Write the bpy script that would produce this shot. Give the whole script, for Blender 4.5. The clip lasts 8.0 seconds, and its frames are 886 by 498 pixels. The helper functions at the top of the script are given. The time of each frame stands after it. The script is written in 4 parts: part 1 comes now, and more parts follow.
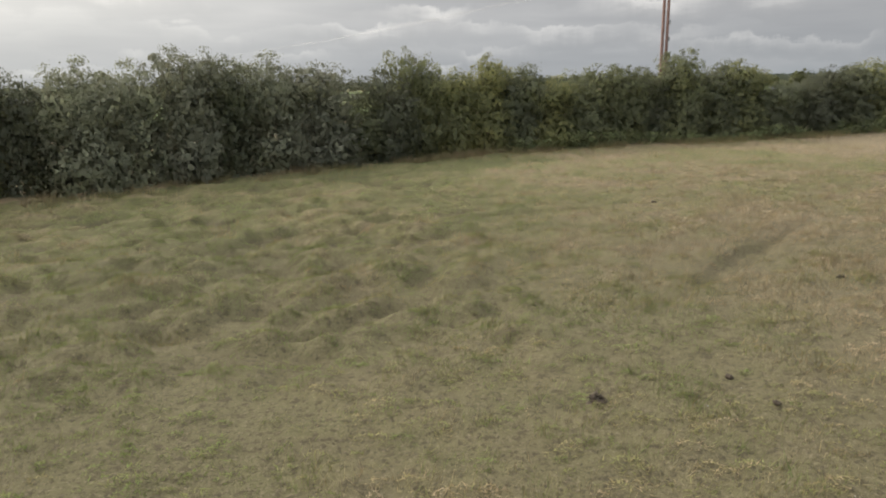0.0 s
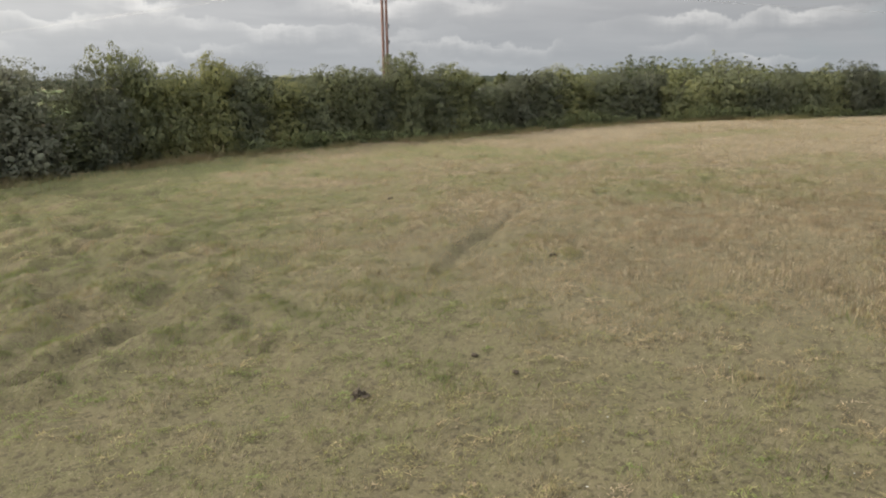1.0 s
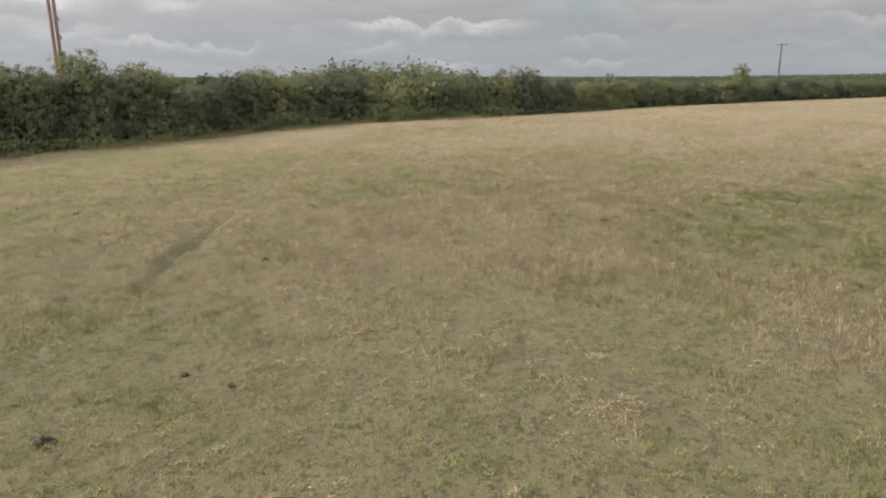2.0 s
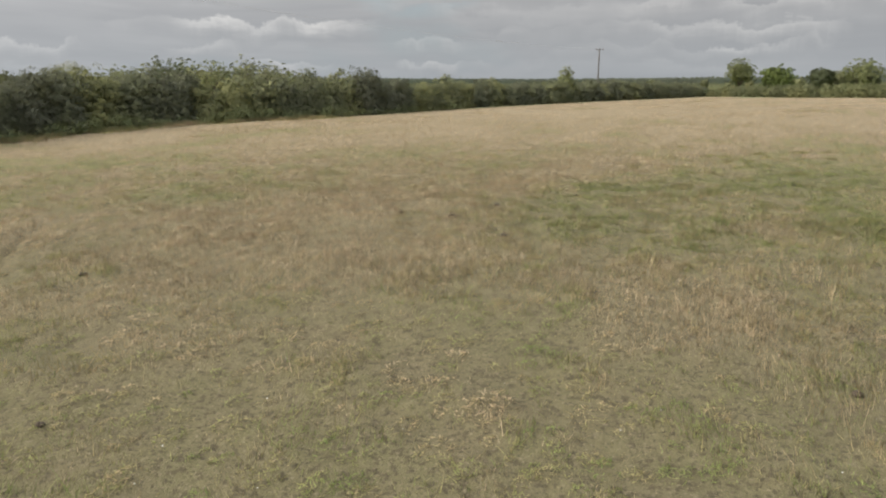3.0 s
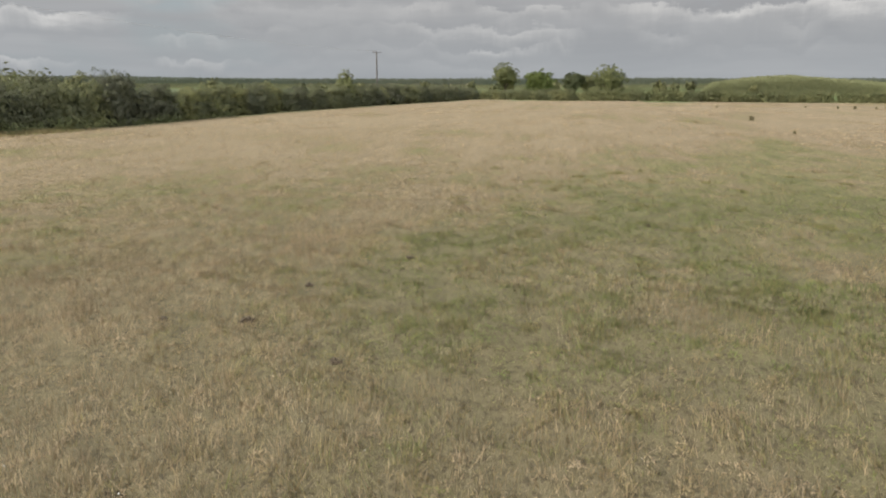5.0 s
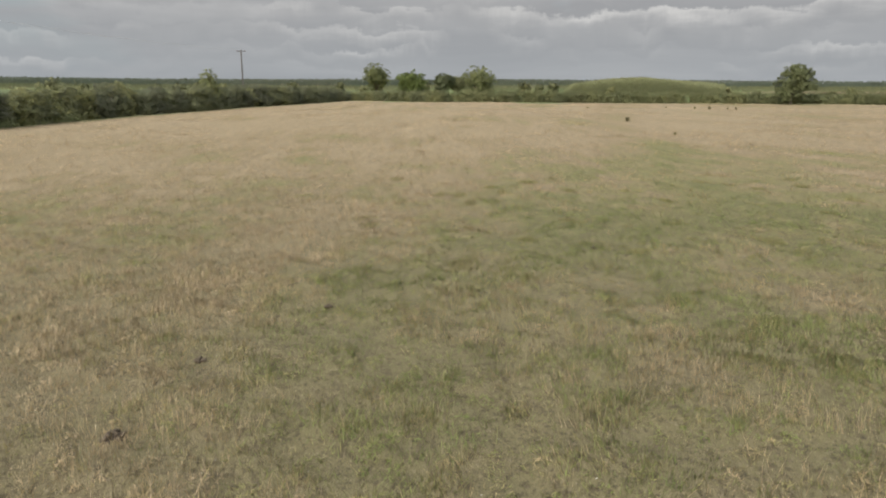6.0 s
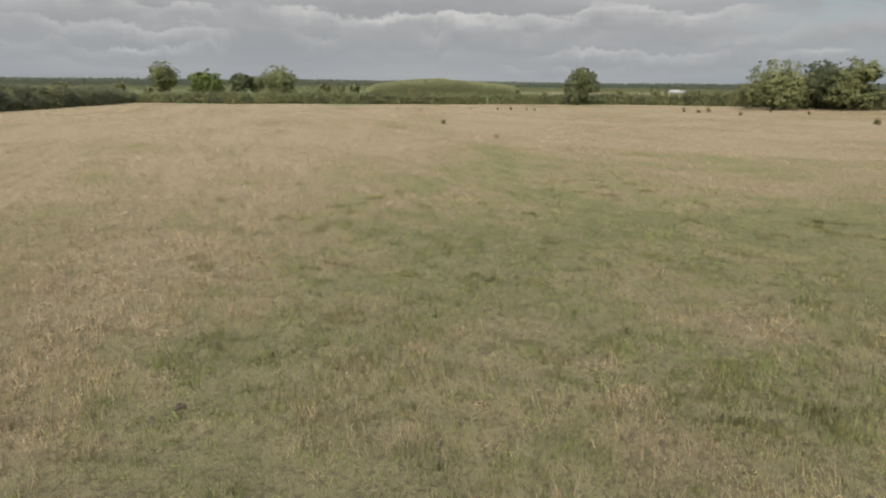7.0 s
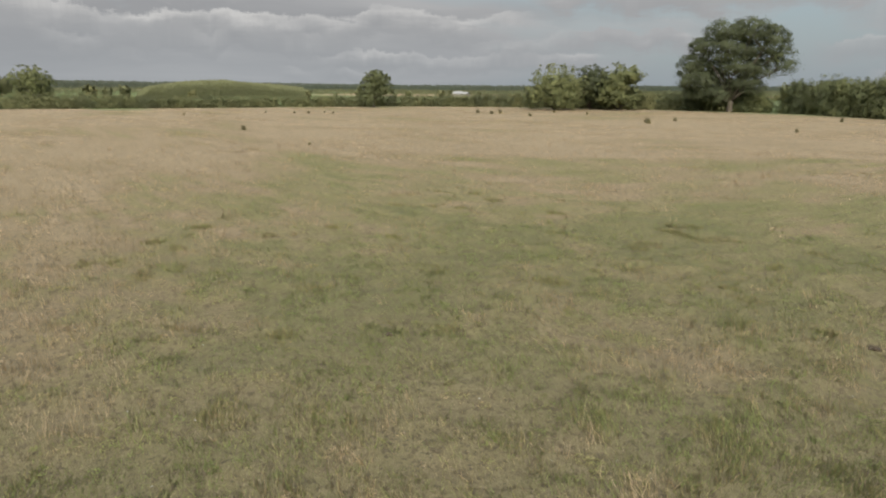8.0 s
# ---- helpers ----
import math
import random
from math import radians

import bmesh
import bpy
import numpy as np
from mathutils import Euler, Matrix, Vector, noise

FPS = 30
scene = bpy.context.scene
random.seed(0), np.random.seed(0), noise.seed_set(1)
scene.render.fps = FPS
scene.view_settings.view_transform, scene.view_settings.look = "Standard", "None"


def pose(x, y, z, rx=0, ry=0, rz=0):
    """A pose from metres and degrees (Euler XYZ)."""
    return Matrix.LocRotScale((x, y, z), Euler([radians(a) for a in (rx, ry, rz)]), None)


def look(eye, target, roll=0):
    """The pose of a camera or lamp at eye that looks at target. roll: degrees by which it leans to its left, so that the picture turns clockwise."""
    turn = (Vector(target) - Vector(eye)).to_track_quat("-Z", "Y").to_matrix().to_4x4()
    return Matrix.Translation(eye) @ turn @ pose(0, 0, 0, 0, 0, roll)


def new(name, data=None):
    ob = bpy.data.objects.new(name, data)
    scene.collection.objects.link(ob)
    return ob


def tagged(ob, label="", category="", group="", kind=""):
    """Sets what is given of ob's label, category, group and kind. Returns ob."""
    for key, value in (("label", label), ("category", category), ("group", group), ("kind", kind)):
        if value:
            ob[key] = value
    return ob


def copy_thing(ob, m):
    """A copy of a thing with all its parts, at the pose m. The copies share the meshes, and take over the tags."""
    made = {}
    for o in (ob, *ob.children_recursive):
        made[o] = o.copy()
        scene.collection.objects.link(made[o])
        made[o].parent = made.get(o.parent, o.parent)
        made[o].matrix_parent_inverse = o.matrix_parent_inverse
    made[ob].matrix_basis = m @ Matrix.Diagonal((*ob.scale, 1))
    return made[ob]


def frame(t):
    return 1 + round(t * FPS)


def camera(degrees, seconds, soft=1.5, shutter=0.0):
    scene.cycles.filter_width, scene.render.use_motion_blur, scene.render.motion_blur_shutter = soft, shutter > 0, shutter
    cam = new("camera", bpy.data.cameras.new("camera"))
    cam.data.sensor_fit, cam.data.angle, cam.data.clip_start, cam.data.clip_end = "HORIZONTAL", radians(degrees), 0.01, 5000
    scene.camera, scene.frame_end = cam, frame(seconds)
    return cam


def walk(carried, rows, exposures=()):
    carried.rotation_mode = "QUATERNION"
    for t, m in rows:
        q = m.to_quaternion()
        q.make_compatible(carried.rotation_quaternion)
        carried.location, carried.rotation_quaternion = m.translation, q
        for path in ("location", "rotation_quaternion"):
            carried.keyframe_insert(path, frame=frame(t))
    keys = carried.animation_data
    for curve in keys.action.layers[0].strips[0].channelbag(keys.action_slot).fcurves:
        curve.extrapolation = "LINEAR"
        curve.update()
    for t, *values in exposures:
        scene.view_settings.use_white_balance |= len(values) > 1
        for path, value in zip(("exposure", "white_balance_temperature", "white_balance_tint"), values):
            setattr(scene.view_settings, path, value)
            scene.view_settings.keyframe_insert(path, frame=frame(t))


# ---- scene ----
cam = camera(66.96, 8.0, soft=2.0)
PATH = [
    (0.00, 0.000, -0.000, 4.999, 76.396, 1.006, -1.000),
    (0.20, -0.064, 0.027, 5.009, 76.303, 0.862, -5.440),
    (0.50, -0.145, 0.063, 5.041, 76.187, 0.684, -12.132),
    (1.00, -0.169, -0.016, 5.068, 76.051, 0.580, -23.439),
    (1.50, -0.101, -0.130, 5.036, 75.978, 0.411, -35.523),
    (2.00, 0.090, -0.129, 5.013, 76.084, 0.239, -47.430),
    (2.20, 0.116, -0.053, 5.010, 76.130, 0.180, -52.268),
    (2.45, 0.246, 0.059, 4.949, 76.149, 0.111, -56.800),
    (2.75, 0.407, 0.190, 4.870, 76.169, 0.029, -59.300),
    (3.05, 0.590, 0.336, 4.785, 76.184, -0.050, -61.200),
    (3.30, 0.774, 0.484, 4.713, 76.192, -0.107, -63.863),
    (3.40, 0.919, 0.610, 4.668, 76.178, -0.108, -65.500),
    (3.50, 1.161, 0.797, 4.635, 76.162, -0.094, -66.361),
    (4.00, 2.681, 1.797, 4.691, 76.192, -0.055, -66.429),
    (4.50, 4.715, 2.958, 5.138, 76.184, -0.046, -66.473),
    (4.60, 5.164, 3.180, 5.238, 76.189, -0.080, -67.600),
    (4.70, 5.630, 3.397, 5.342, 76.196, -0.130, -70.400),
    (4.80, 6.106, 3.612, 5.447, 76.204, -0.187, -73.300),
    (4.90, 6.582, 3.828, 5.550, 76.212, -0.245, -76.200),
    (5.00, 7.049, 4.048, 5.648, 76.218, -0.295, -79.400),
    (5.10, 7.508, 4.288, 5.741, 76.218, -0.332, -82.600),
    (5.20, 7.932, 4.517, 5.789, 76.222, -0.353, -85.289),
    (5.40, 8.707, 4.913, 5.782, 76.252, -0.370, -88.200),
    (5.70, 9.850, 5.498, 5.747, 76.301, -0.388, -89.600),
    (6.00, 10.987, 6.073, 5.702, 76.351, -0.405, -90.400),
    (6.15, 11.558, 6.355, 5.683, 76.375, -0.415, -91.200),
    (6.30, 12.135, 6.634, 5.670, 76.397, -0.428, -93.171),
    (6.50, 12.959, 6.919, 5.717, 76.402, -0.481, -97.281),
    (6.80, 14.183, 7.316, 5.806, 76.453, -0.556, -103.206),
    (7.00, 15.046, 7.552, 5.895, 76.521, -0.577, -107.092),
    (7.10, 15.488, 7.635, 5.928, 76.563, -0.567, -110.200),
    (7.20, 15.933, 7.711, 5.960, 76.607, -0.553, -113.200),
    (7.30, 16.379, 7.783, 5.990, 76.651, -0.537, -116.400),
    (7.40, 16.819, 7.854, 6.017, 76.691, -0.521, -119.400),
    (7.50, 17.251, 7.926, 6.040, 76.725, -0.507, -122.288),
    (7.60, 17.667, 8.000, 6.057, 76.747, -0.496, -124.000),
    (7.70, 18.070, 8.074, 6.067, 76.760, -0.486, -124.500),
    (7.90, 18.870, 8.220, 6.084, 76.781, -0.468, -124.706),
    (8.00, 19.271, 8.292, 6.095, 76.793, -0.460, -124.799),
]
walk(cam, [(t, pose(x, y, z, rx, ry, rz)) for t, x, y, z, rx, ry, rz in PATH],
     [(0.0, -0.15), (0.6, -0.08), (1.2, 0.0), (3.5, 0.0), (4.5, -0.04), (5.2, -0.05), (6.5, -0.08), (8.0, -0.14)])

# ---- world, sun ----
SUN_AZ, SUN_EL = radians(-58), radians(30)      # azimuth from +y towards +x
SUN_WAY = Vector((math.sin(SUN_AZ) * math.cos(SUN_EL), math.cos(SUN_AZ) * math.cos(SUN_EL), math.sin(SUN_EL)))


class Tree:
    """A short way to wire nodes."""

    def __init__(self, nt):
        self.nt = nt

    def add(self, kind, inputs=()):
        n = self.nt.nodes.new(kind)
        for name, v in dict(inputs).items():
            if isinstance(v, bpy.types.NodeSocket):
                self.nt.links.new(v, n.inputs[name])
            else:
                n.inputs[name].default_value = v
        return n

    def vector(self, op, inputs):
        n = self.add("ShaderNodeVectorMath", inputs)
        n.operation = op
        return n

    def attribute(self, name):
        n = self.add("ShaderNodeAttribute")
        n.attribute_name = name
        return n.outputs["Fac"]

    def math(self, op, a, b=0.0, clamp=False):
        n = self.add("ShaderNodeMath")
        n.operation, n.use_clamp = op, clamp
        for i, v in enumerate((a, b)):
            if isinstance(v, bpy.types.NodeSocket):
                self.nt.links.new(v, n.inputs[i])
            else:
                n.inputs[i].default_value = v
        return n.outputs[0]

    def mix(self, fac, a, b, blend="MIX"):
        n = self.add("ShaderNodeMix")
        n.data_type, n.blend_type = "RGBA", blend
        for i, v in ((0, fac), (6, a), (7, b)):
            if isinstance(v, bpy.types.NodeSocket):
                self.nt.links.new(v, n.inputs[i])
            else:
                n.inputs[i].default_value = v if i == 0 else (*v[:3], 1.0)
        return n.outputs[2]

    def noise(self, vec, scale, detail=4.0, rough=0.55, distort=0.0):
        n = self.add("ShaderNodeTexNoise", inputs={"Scale": scale, "Detail": detail, "Roughness": rough, "Distortion": distort})
        if vec is not None:
            self.nt.links.new(vec, n.inputs["Vector"])
        return n.outputs["Fac"]

    def ramp(self, fac, stops, mode="LINEAR"):
        n = self.add("ShaderNodeValToRGB")
        n.color_ramp.interpolation = mode
        while len(n.color_ramp.elements) < len(stops):
            n.color_ramp.elements.new(0.5)
        for e, (p, c) in zip(n.color_ramp.elements, stops):
            e.position = p
            e.color = (*c, 1.0) if not isinstance(c, float) else (c, c, c, 1.0)
        self.nt.links.new(fac, n.inputs[0])
        return n.outputs[0]

    def link(self, a, b):
        self.nt.links.new(a, b)


def build_world():
    world = bpy.data.worlds.new("sky")
    scene.world = world
    world.use_nodes = True
    world.node_tree.nodes.clear()
    T = Tree(world.node_tree)
    sky = T.add("ShaderNodeTexSky")
    sky.sky_type, sky.sun_disc, sky.sun_elevation, sky.sun_rotation = "NISHITA", False, SUN_EL, SUN_AZ
    sky.air_density, sky.dust_density = 1.2, 2.5
    coord = T.add("ShaderNodeTexCoord").outputs["Generated"]
    sep = T.add("ShaderNodeSeparateXYZ", inputs={"Vector": coord})
    up = T.math("MAXIMUM", sep.outputs["Z"], 0.0)
    flat = T.vector("MULTIPLY", {0: coord, 1: (1.0, 1.0, 3.8)}).outputs[0]
    cover = T.noise(flat, 1.7, 4.0, 0.5, 0.2)
    veil = T.noise(T.vector("MULTIPLY", {0: coord, 1: (1.0, 1.0, 9.0)}).outputs[0], 2.6, 5.0, 0.5, 0.3)
    dot = T.vector("DOT_PRODUCT", {0: coord, 1: tuple(SUN_WAY)}).outputs["Value"]
    towards = T.math("POWER", T.math("MAXIMUM", dot, 0.0), 3.5)
    # the sheet opens away from the sun
    clear = T.math("MAXIMUM", T.vector("DOT_PRODUCT", {0: coord, 1: (0.45, -0.9, 0.0)}).outputs["Value"], 0.0)
    sheet = T.ramp(T.math("SUBTRACT", cover, T.math("MULTIPLY", T.math("POWER", clear, 3.0), 0.3)), [(0.31, 0.0), (0.43, 1.0)])
    grey = T.ramp(veil, [(0.35, (3.3, 3.36, 3.47)), (0.5, (3.75, 3.8, 3.88)), (0.65, (4.3, 4.32, 4.36))])
    # banks of heaped cloud, low ones far off: bright tops, grey flat bases
    ring = T.vector("NORMALIZE", {0: T.vector("MULTIPLY", {0: coord, 1: (1.0, 1.0, 0.0)}).outputs[0]}).outputs[0]
    inner = T.noise(T.vector("MULTIPLY", {0: coord, 1: (1.0, 1.0, 3.2)}).outputs[0], 15.0, 6.0, 0.6, 0.3)
    shine = T.ramp(T.noise(T.vector("MULTIPLY", {0: coord, 1: (1.0, 1.0, 4.5)}).outputs[0], 4.5, 3.0, 0.5, 0.4), [(0.42, 0.0), (0.62, 1.0)])
    cloud, heap = grey, None
    for base, swell, thick, often, seed, sparse in ((0.034, 0.013, 0.024, 8.5, 3.1, 0.52), (0.056, 0.020, 0.030, 6.5, 7.7, 0.48), (0.080, 0.022, 0.036, 4.2, 12.9, 0.45), (0.112, 0.028, 0.046, 3.4, 19.3, 0.46), (0.150, 0.036, 0.060, 2.6, 27.1, 0.44), (0.205, 0.05, 0.085, 2.0, 34.7, 0.42)):
        at = T.vector("ADD", {0: ring, 1: (0.0, 0.0, seed)}).outputs[0]
        cells = T.add("ShaderNodeTexVoronoi", inputs={"Vector": at, "Scale": often * 5.0})
        cells.feature = "SMOOTH_F1"
        bulge = T.math("SUBTRACT", 0.45, cells.outputs["Distance"])
        rise = T.math("ADD", T.math("MULTIPLY", T.math("SUBTRACT", T.noise(at, often, 8.0, 0.66), 0.5), 3.8), T.math("MULTIPLY", bulge, 1.1))
        depth = T.math("DIVIDE", T.math("SUBTRACT", T.math("ADD", T.math("MULTIPLY", rise, swell), base), sep.outputs["Z"]), thick)
        depth = T.math("ADD", depth, T.math("MULTIPLY", T.math("SUBTRACT", inner, 0.5), 1.1))
        there = T.ramp(T.noise(T.vector("ADD", {0: at, 1: (4.0, 2.0, 0.0)}).outputs[0], often * 0.7, 3.0, 0.5), [(sparse, 0.0), (sparse + 0.1, 1.0)])
        body = T.math("MULTIPLY", T.ramp(depth, [(0.0, 0.0), (0.13, 1.0), (0.6, 1.0), (1.0, 0.0)]), there)
        bright = T.ramp(depth, [(0.0, (7.0, 6.9, 6.7)), (0.25, (5.4, 5.35, 5.27)), (0.45, (4.1, 4.11, 4.13)), (0.85, (3.1, 3.16, 3.27))])
        dull = T.ramp(depth, [(0.0, (4.3, 4.32, 4.36)), (0.4, (3.85, 3.89, 3.95)), (0.85, (3.2, 3.26, 3.36))])
        tone = T.mix(shine, dull, bright)
        cloud = T.mix(T.math("MULTIPLY", body, 0.9), cloud, tone)
        heap = body if heap is None else T.math("MAXIMUM", heap, body)
    gain = T.add("ShaderNodeMapRange", inputs={"Value": dot, "From Min": -0.45, "From Max": 0.7, "To Min": 1.1, "To Max": 1.5}).outputs[0]
    cloud = T.mix(1.0, cloud, T.add("ShaderNodeCombineXYZ", inputs={"X": gain, "Y": gain, "Z": gain}).outputs[0], "MULTIPLY")
    warm = T.mix(T.math("MULTIPLY", towards, 1.25, True), cloud, T.mix(0.5, (10.5, 10.2, 9.4), T.mix(1.0, cloud, (1.9, 1.85, 1.7), "MULTIPLY")))
    mask = T.math("MAXIMUM", sheet, heap)
    blue = T.mix(0.7, sky.outputs[0], (4.0, 4.75, 5.25))
    full = T.mix(mask, blue, warm)
    # thick air along the horizon
    low = T.ramp(up, [(0.0, 1.0), (0.10, 0.0)])
    full = T.mix(T.math("MULTIPLY", low, 0.6), full, (3.45, 3.78, 4.1))
    # broken cloud is brightest overhead
    dome = T.add("ShaderNodeMapRange", inputs={"Value": up, "From Min": 0.14, "From Max": 0.6, "To Min": 1.0, "To Max": 3.4}).outputs[0]
    full = T.mix(1.0, full, T.add("ShaderNodeCombineXYZ", inputs={"X": dome, "Y": dome, "Z": dome}).outputs[0], "MULTIPLY")
    back = T.add("ShaderNodeBackground", inputs={"Color": full, "Strength": 0.1})
    out = T.add("ShaderNodeOutputWorld")
    T.link(back.outputs[0], out.inputs[0])


build_world()
sun = new("sun", bpy.data.lights.new("sun", "SUN"))
sun.data.energy, sun.data.angle, sun.data.color = 3.0, radians(4.0), (1.0, 0.93, 0.82)
sun.matrix_world = look(SUN_WAY * 50, (0, 0, 0))

# ---- numbers shared by ground, grass and things ----
LATTICE = np.random.default_rng(3).random((256, 256))


def vnoise(x, y, scale, octaves=3, gain=0.5):
    """Smooth noise in the plane, about -1 to 1."""
    x, y = np.asarray(x, float) / scale, np.asarray(y, float) / scale
    total, amp, norm = 0.0, 1.0, 0.0
    for o in range(octaves):
        px, py = x + 17.3 * o, y - 9.1 * o
        ix, iy = np.floor(px).astype(int), np.floor(py).astype(int)
        fx, fy = px - ix, py - iy
        fx, fy = fx * fx * (3 - 2 * fx), fy * fy * (3 - 2 * fy)
        a, b = LATTICE[ix % 256, iy % 256], LATTICE[(ix + 1) % 256, iy % 256]
        c, d = LATTICE[ix % 256, (iy + 1) % 256], LATTICE[(ix + 1) % 256, (iy + 1) % 256]
        total = total + amp * ((a * (1 - fx) + b * fx) * (1 - fy) + (c * (1 - fx) + d * fx) * fy)
        norm += amp
        amp *= gain
        x, y = x * 2.03, y * 2.03
    return (total / norm - 0.5) * 2.4


def turned(x, y, scale, octaves=2, turn=0.6):
    """The same noise on turned axes."""
    x, y = np.asarray(x, float), np.asarray(y, float)
    c, k = math.cos(turn), math.sin(turn)
    return vnoise(c * x - k * y + 11.0, k * x + c * y + 5.0, scale, octaves)


def smooth(e0, e1, v):
    t = np.clip((np.asarray(v, float) - e0) / (e1 - e0), 0, 1)
    return t * t * (3 - 2 * t)


def blob(x, y, cx, cy, r):
    return np.exp(-((np.asarray(x) - cx) ** 2 + (np.asarray(y) - cy) ** 2) / (r * r))


def off_line(x, y, ax, ay, bx, by):
    """Distance from the stretch a-b."""
    x, y = np.asarray(x, float), np.asarray(y, float)
    dx, dy = bx - ax, by - ay
    s = np.clip(((x - ax) * dx + (y - ay) * dy) / (dx * dx + dy * dy), 0, 1)
    return np.hypot(x - ax - s * dx, y - ay - s * dy)


# the hedge that closes the field, and its far edge
HEDGE = [(-40, 18), (-22.6, 35.5), (-10, 48.5), (3, 56.5), (15, 61.5), (28, 62), (43, 66.5), (54, 69), (65, 65.5), (78, 60.5), (92, 58.5), (126, 55), (160, 49.5), (190, 42), (230, 34)]
FAR_EDGE = [(230, 34), (200, 8), (194, -20), (202, -65), (186, -90), (158, -108), (128, -122), (99, -132), (71, -120), (45, -108)]
# metres along the hedge, and its height there
HEDGE_TOP = [(0, 7.0), (26, 7.6), (28.5, 6.0), (32, 7.9), (36, 7.6), (41, 7.9), (46, 7.0), (49.5, 5.2), (53, 7.1), (59, 6.9), (63, 7.4), (67.5, 5.5), (71, 6.7), (74, 6.0), (79, 7.0), (82, 7.6), (86, 5.8), (92, 4.7), (97, 5.5),
             (103, 5.9), (110, 6.1), (117, 5.7), (125, 6.2), (133, 6.5), (143, 6.3), (150, 4.8), (158, 5.5), (171, 5.2), (187, 5.3), (204, 4.8), (230, 4.8), (245, 4.7), (275, 4.4), (300, 4.0)]


def trail(x, y):
    """Trodden lines, 1 on the line."""
    x, y = np.asarray(x, float), np.asarray(y, float)
    wob = 0.3 * vnoise(x, y, 2.2, 2)
    a = np.exp(-((off_line(x, y, 3.0, 11.8, 8.4, 18.2) + wob) / 0.2) ** 2) * smooth(3.5, 7, x)
    a = np.maximum(a, np.exp(-((off_line(x, y, 8.4, 18.2, 15.2, 25.4) + wob) / 0.2) ** 2))
    b = 0.5 * np.exp(-((off_line(x, y, 16.0, 4.9, 31.0, 4.3) + wob) / 0.3) ** 2)
    # old ruts across the poached corner
    c = np.maximum(np.exp(-((off_line(x, y, -4.7, 23.0, -1.8, 27.2) + wob) / 0.24) ** 2), np.exp(-((off_line(x, y, -1.8, 27.2, 7.2, 28.6) + wob) / 0.24) ** 2))
    c = np.maximum(c, np.exp(-((off_line(x, y, -3.2, 13.0, -0.4, 15.7) + wob) / 0.24) ** 2))
    return np.clip((a + b + 0.9 * c) * (0.9 + 0.5 * vnoise(x, y, 1.4, 2)), 0, 1)


def land(x, y):
    """The lie of the land without small bumps."""
    x, y = np.asarray(x, float), np.asarray(y, float)
    xs, ys = 90 * np.tanh(x / 90), 45 * np.tanh(y / 45)
    z = 0.164 + 0.0157 * xs - 0.0097 * ys - 0.0003 * ys * ys
    z = z + 1.15 * smooth(50, 130, -y) * smooth(-60, 40, x)
    r = np.hypot(x, y)
    return z + smooth(350, 1500, r) * (2.5 + 3.5 * vnoise(x, y, 700, 2)) + smooth(1500, 3600, r) * (14 + 9 * vnoise(x, y, 1100, 2))


def grazed(x, y):
    """1 where the turf is bitten short."""
    return np.clip(0.85 * smooth(9, 3, off_line(x, y, 0, 6, 6, 6)) + 0.45 * smooth(13, 4, off_line(x, y, -20, 11, 4, 7)) + 0.25 * vnoise(x, y, 5, 2), 0, 1)


def hummock(x, y):
    """Hummocks of the poached corner, about -1 to 1."""
    where = smooth(7, -3, x) * smooth(8, 14, y) * smooth(50, 38, y)
    return where * (0.75 * turned(x, y, 1.5, 2, 0.9) + 0.45 * turned(x, y, 0.62, 1, 0.3))


def hollow(x, y):
    """1 in the hollows between the hummocks, trodden and darkened for shade."""
    return smooth(0.16, 0.42, -hummock(x, y))


def tussock(x, y):
    """1 on the grass tussocks, 0 in the gaps between them."""
    return smooth(-0.42, 0.5, 0.6 * turned(x, y, 1.05, 2) + 0.55 * turned(x, y, 0.42, 2, 1.3))


def divot(x, y):
    """1 in the hoof marks of the bitten turf."""
    return grazed(x, y) * smooth(0.3, 0.52, turned(x, y, 0.34, 1, 0.2))


def height(x, y):
    x, y = np.asarray(x, float), np.asarray(y, float)
    near = smooth(75, 35, np.hypot(x - 12, y - 12))
    z = land(x, y)
    z = z + near * (0.07 * vnoise(x, y, 3.2, 3) + 0.1 * (tussock(x, y) - 0.5) * (1 - 0.4 * grazed(x, y)))
    z = z + near * 0.34 * hummock(x, y)
    # a lip of pushed-up turf along the sunken path
    lip = np.exp(-((off_line(x, y, 8.4, 19.3, 14.4, 25.7) + 0.3 * vnoise(x, y, 2.2, 2)) / 0.4) ** 2)
    return z + near * (0.09 * lip - 0.2 * trail(x, y))


# lush green places and dry straw places in the sward: x, y, reach
LUSH = ((-7.3, 14.5, 1.3), (-5.3, 12.8, 1.1), (-2.8, 9.5, 1.0), (-4.2, 7.8, 1.4), (2.8, 14.6, 0.8), (19.4, 21.6, 1.6), (20.0, 4.2, 2.6), (11.6, 0.6, 1.3), (19.0, 25.0, 2.2), (23.7, 7.3, 2.8), (20.0, 7.8, 1.8), (29.6, 6.7, 3.2), (24.8, 10.1, 1.9), (29.3, 7.8, 2.2), (31.8, 1.7, 1.3), (28.5, 0.1, 1.1), (24.2, -1.6, 2.2), (32.7, 5.3, 1.4))
STRAW_AT = ((15.7, 13.2, 4.2), (14.6, 9.8, 2.6), (15.9, 2.6, 1.5), (13.8, 1.9, 1.8), (37.0, 10.0, 4.5), (26.6, 12.6, 2.2), (32.6, 10.6, 2.6), (-1.5, 10.8, 1.2), (17.5, 18.0, 5.0), (22.0, 15.0, 4.0), (10.5, 13.0, 3.0), (22.5, 0.8, 1.4), (28.0, -4.0, 1.8))


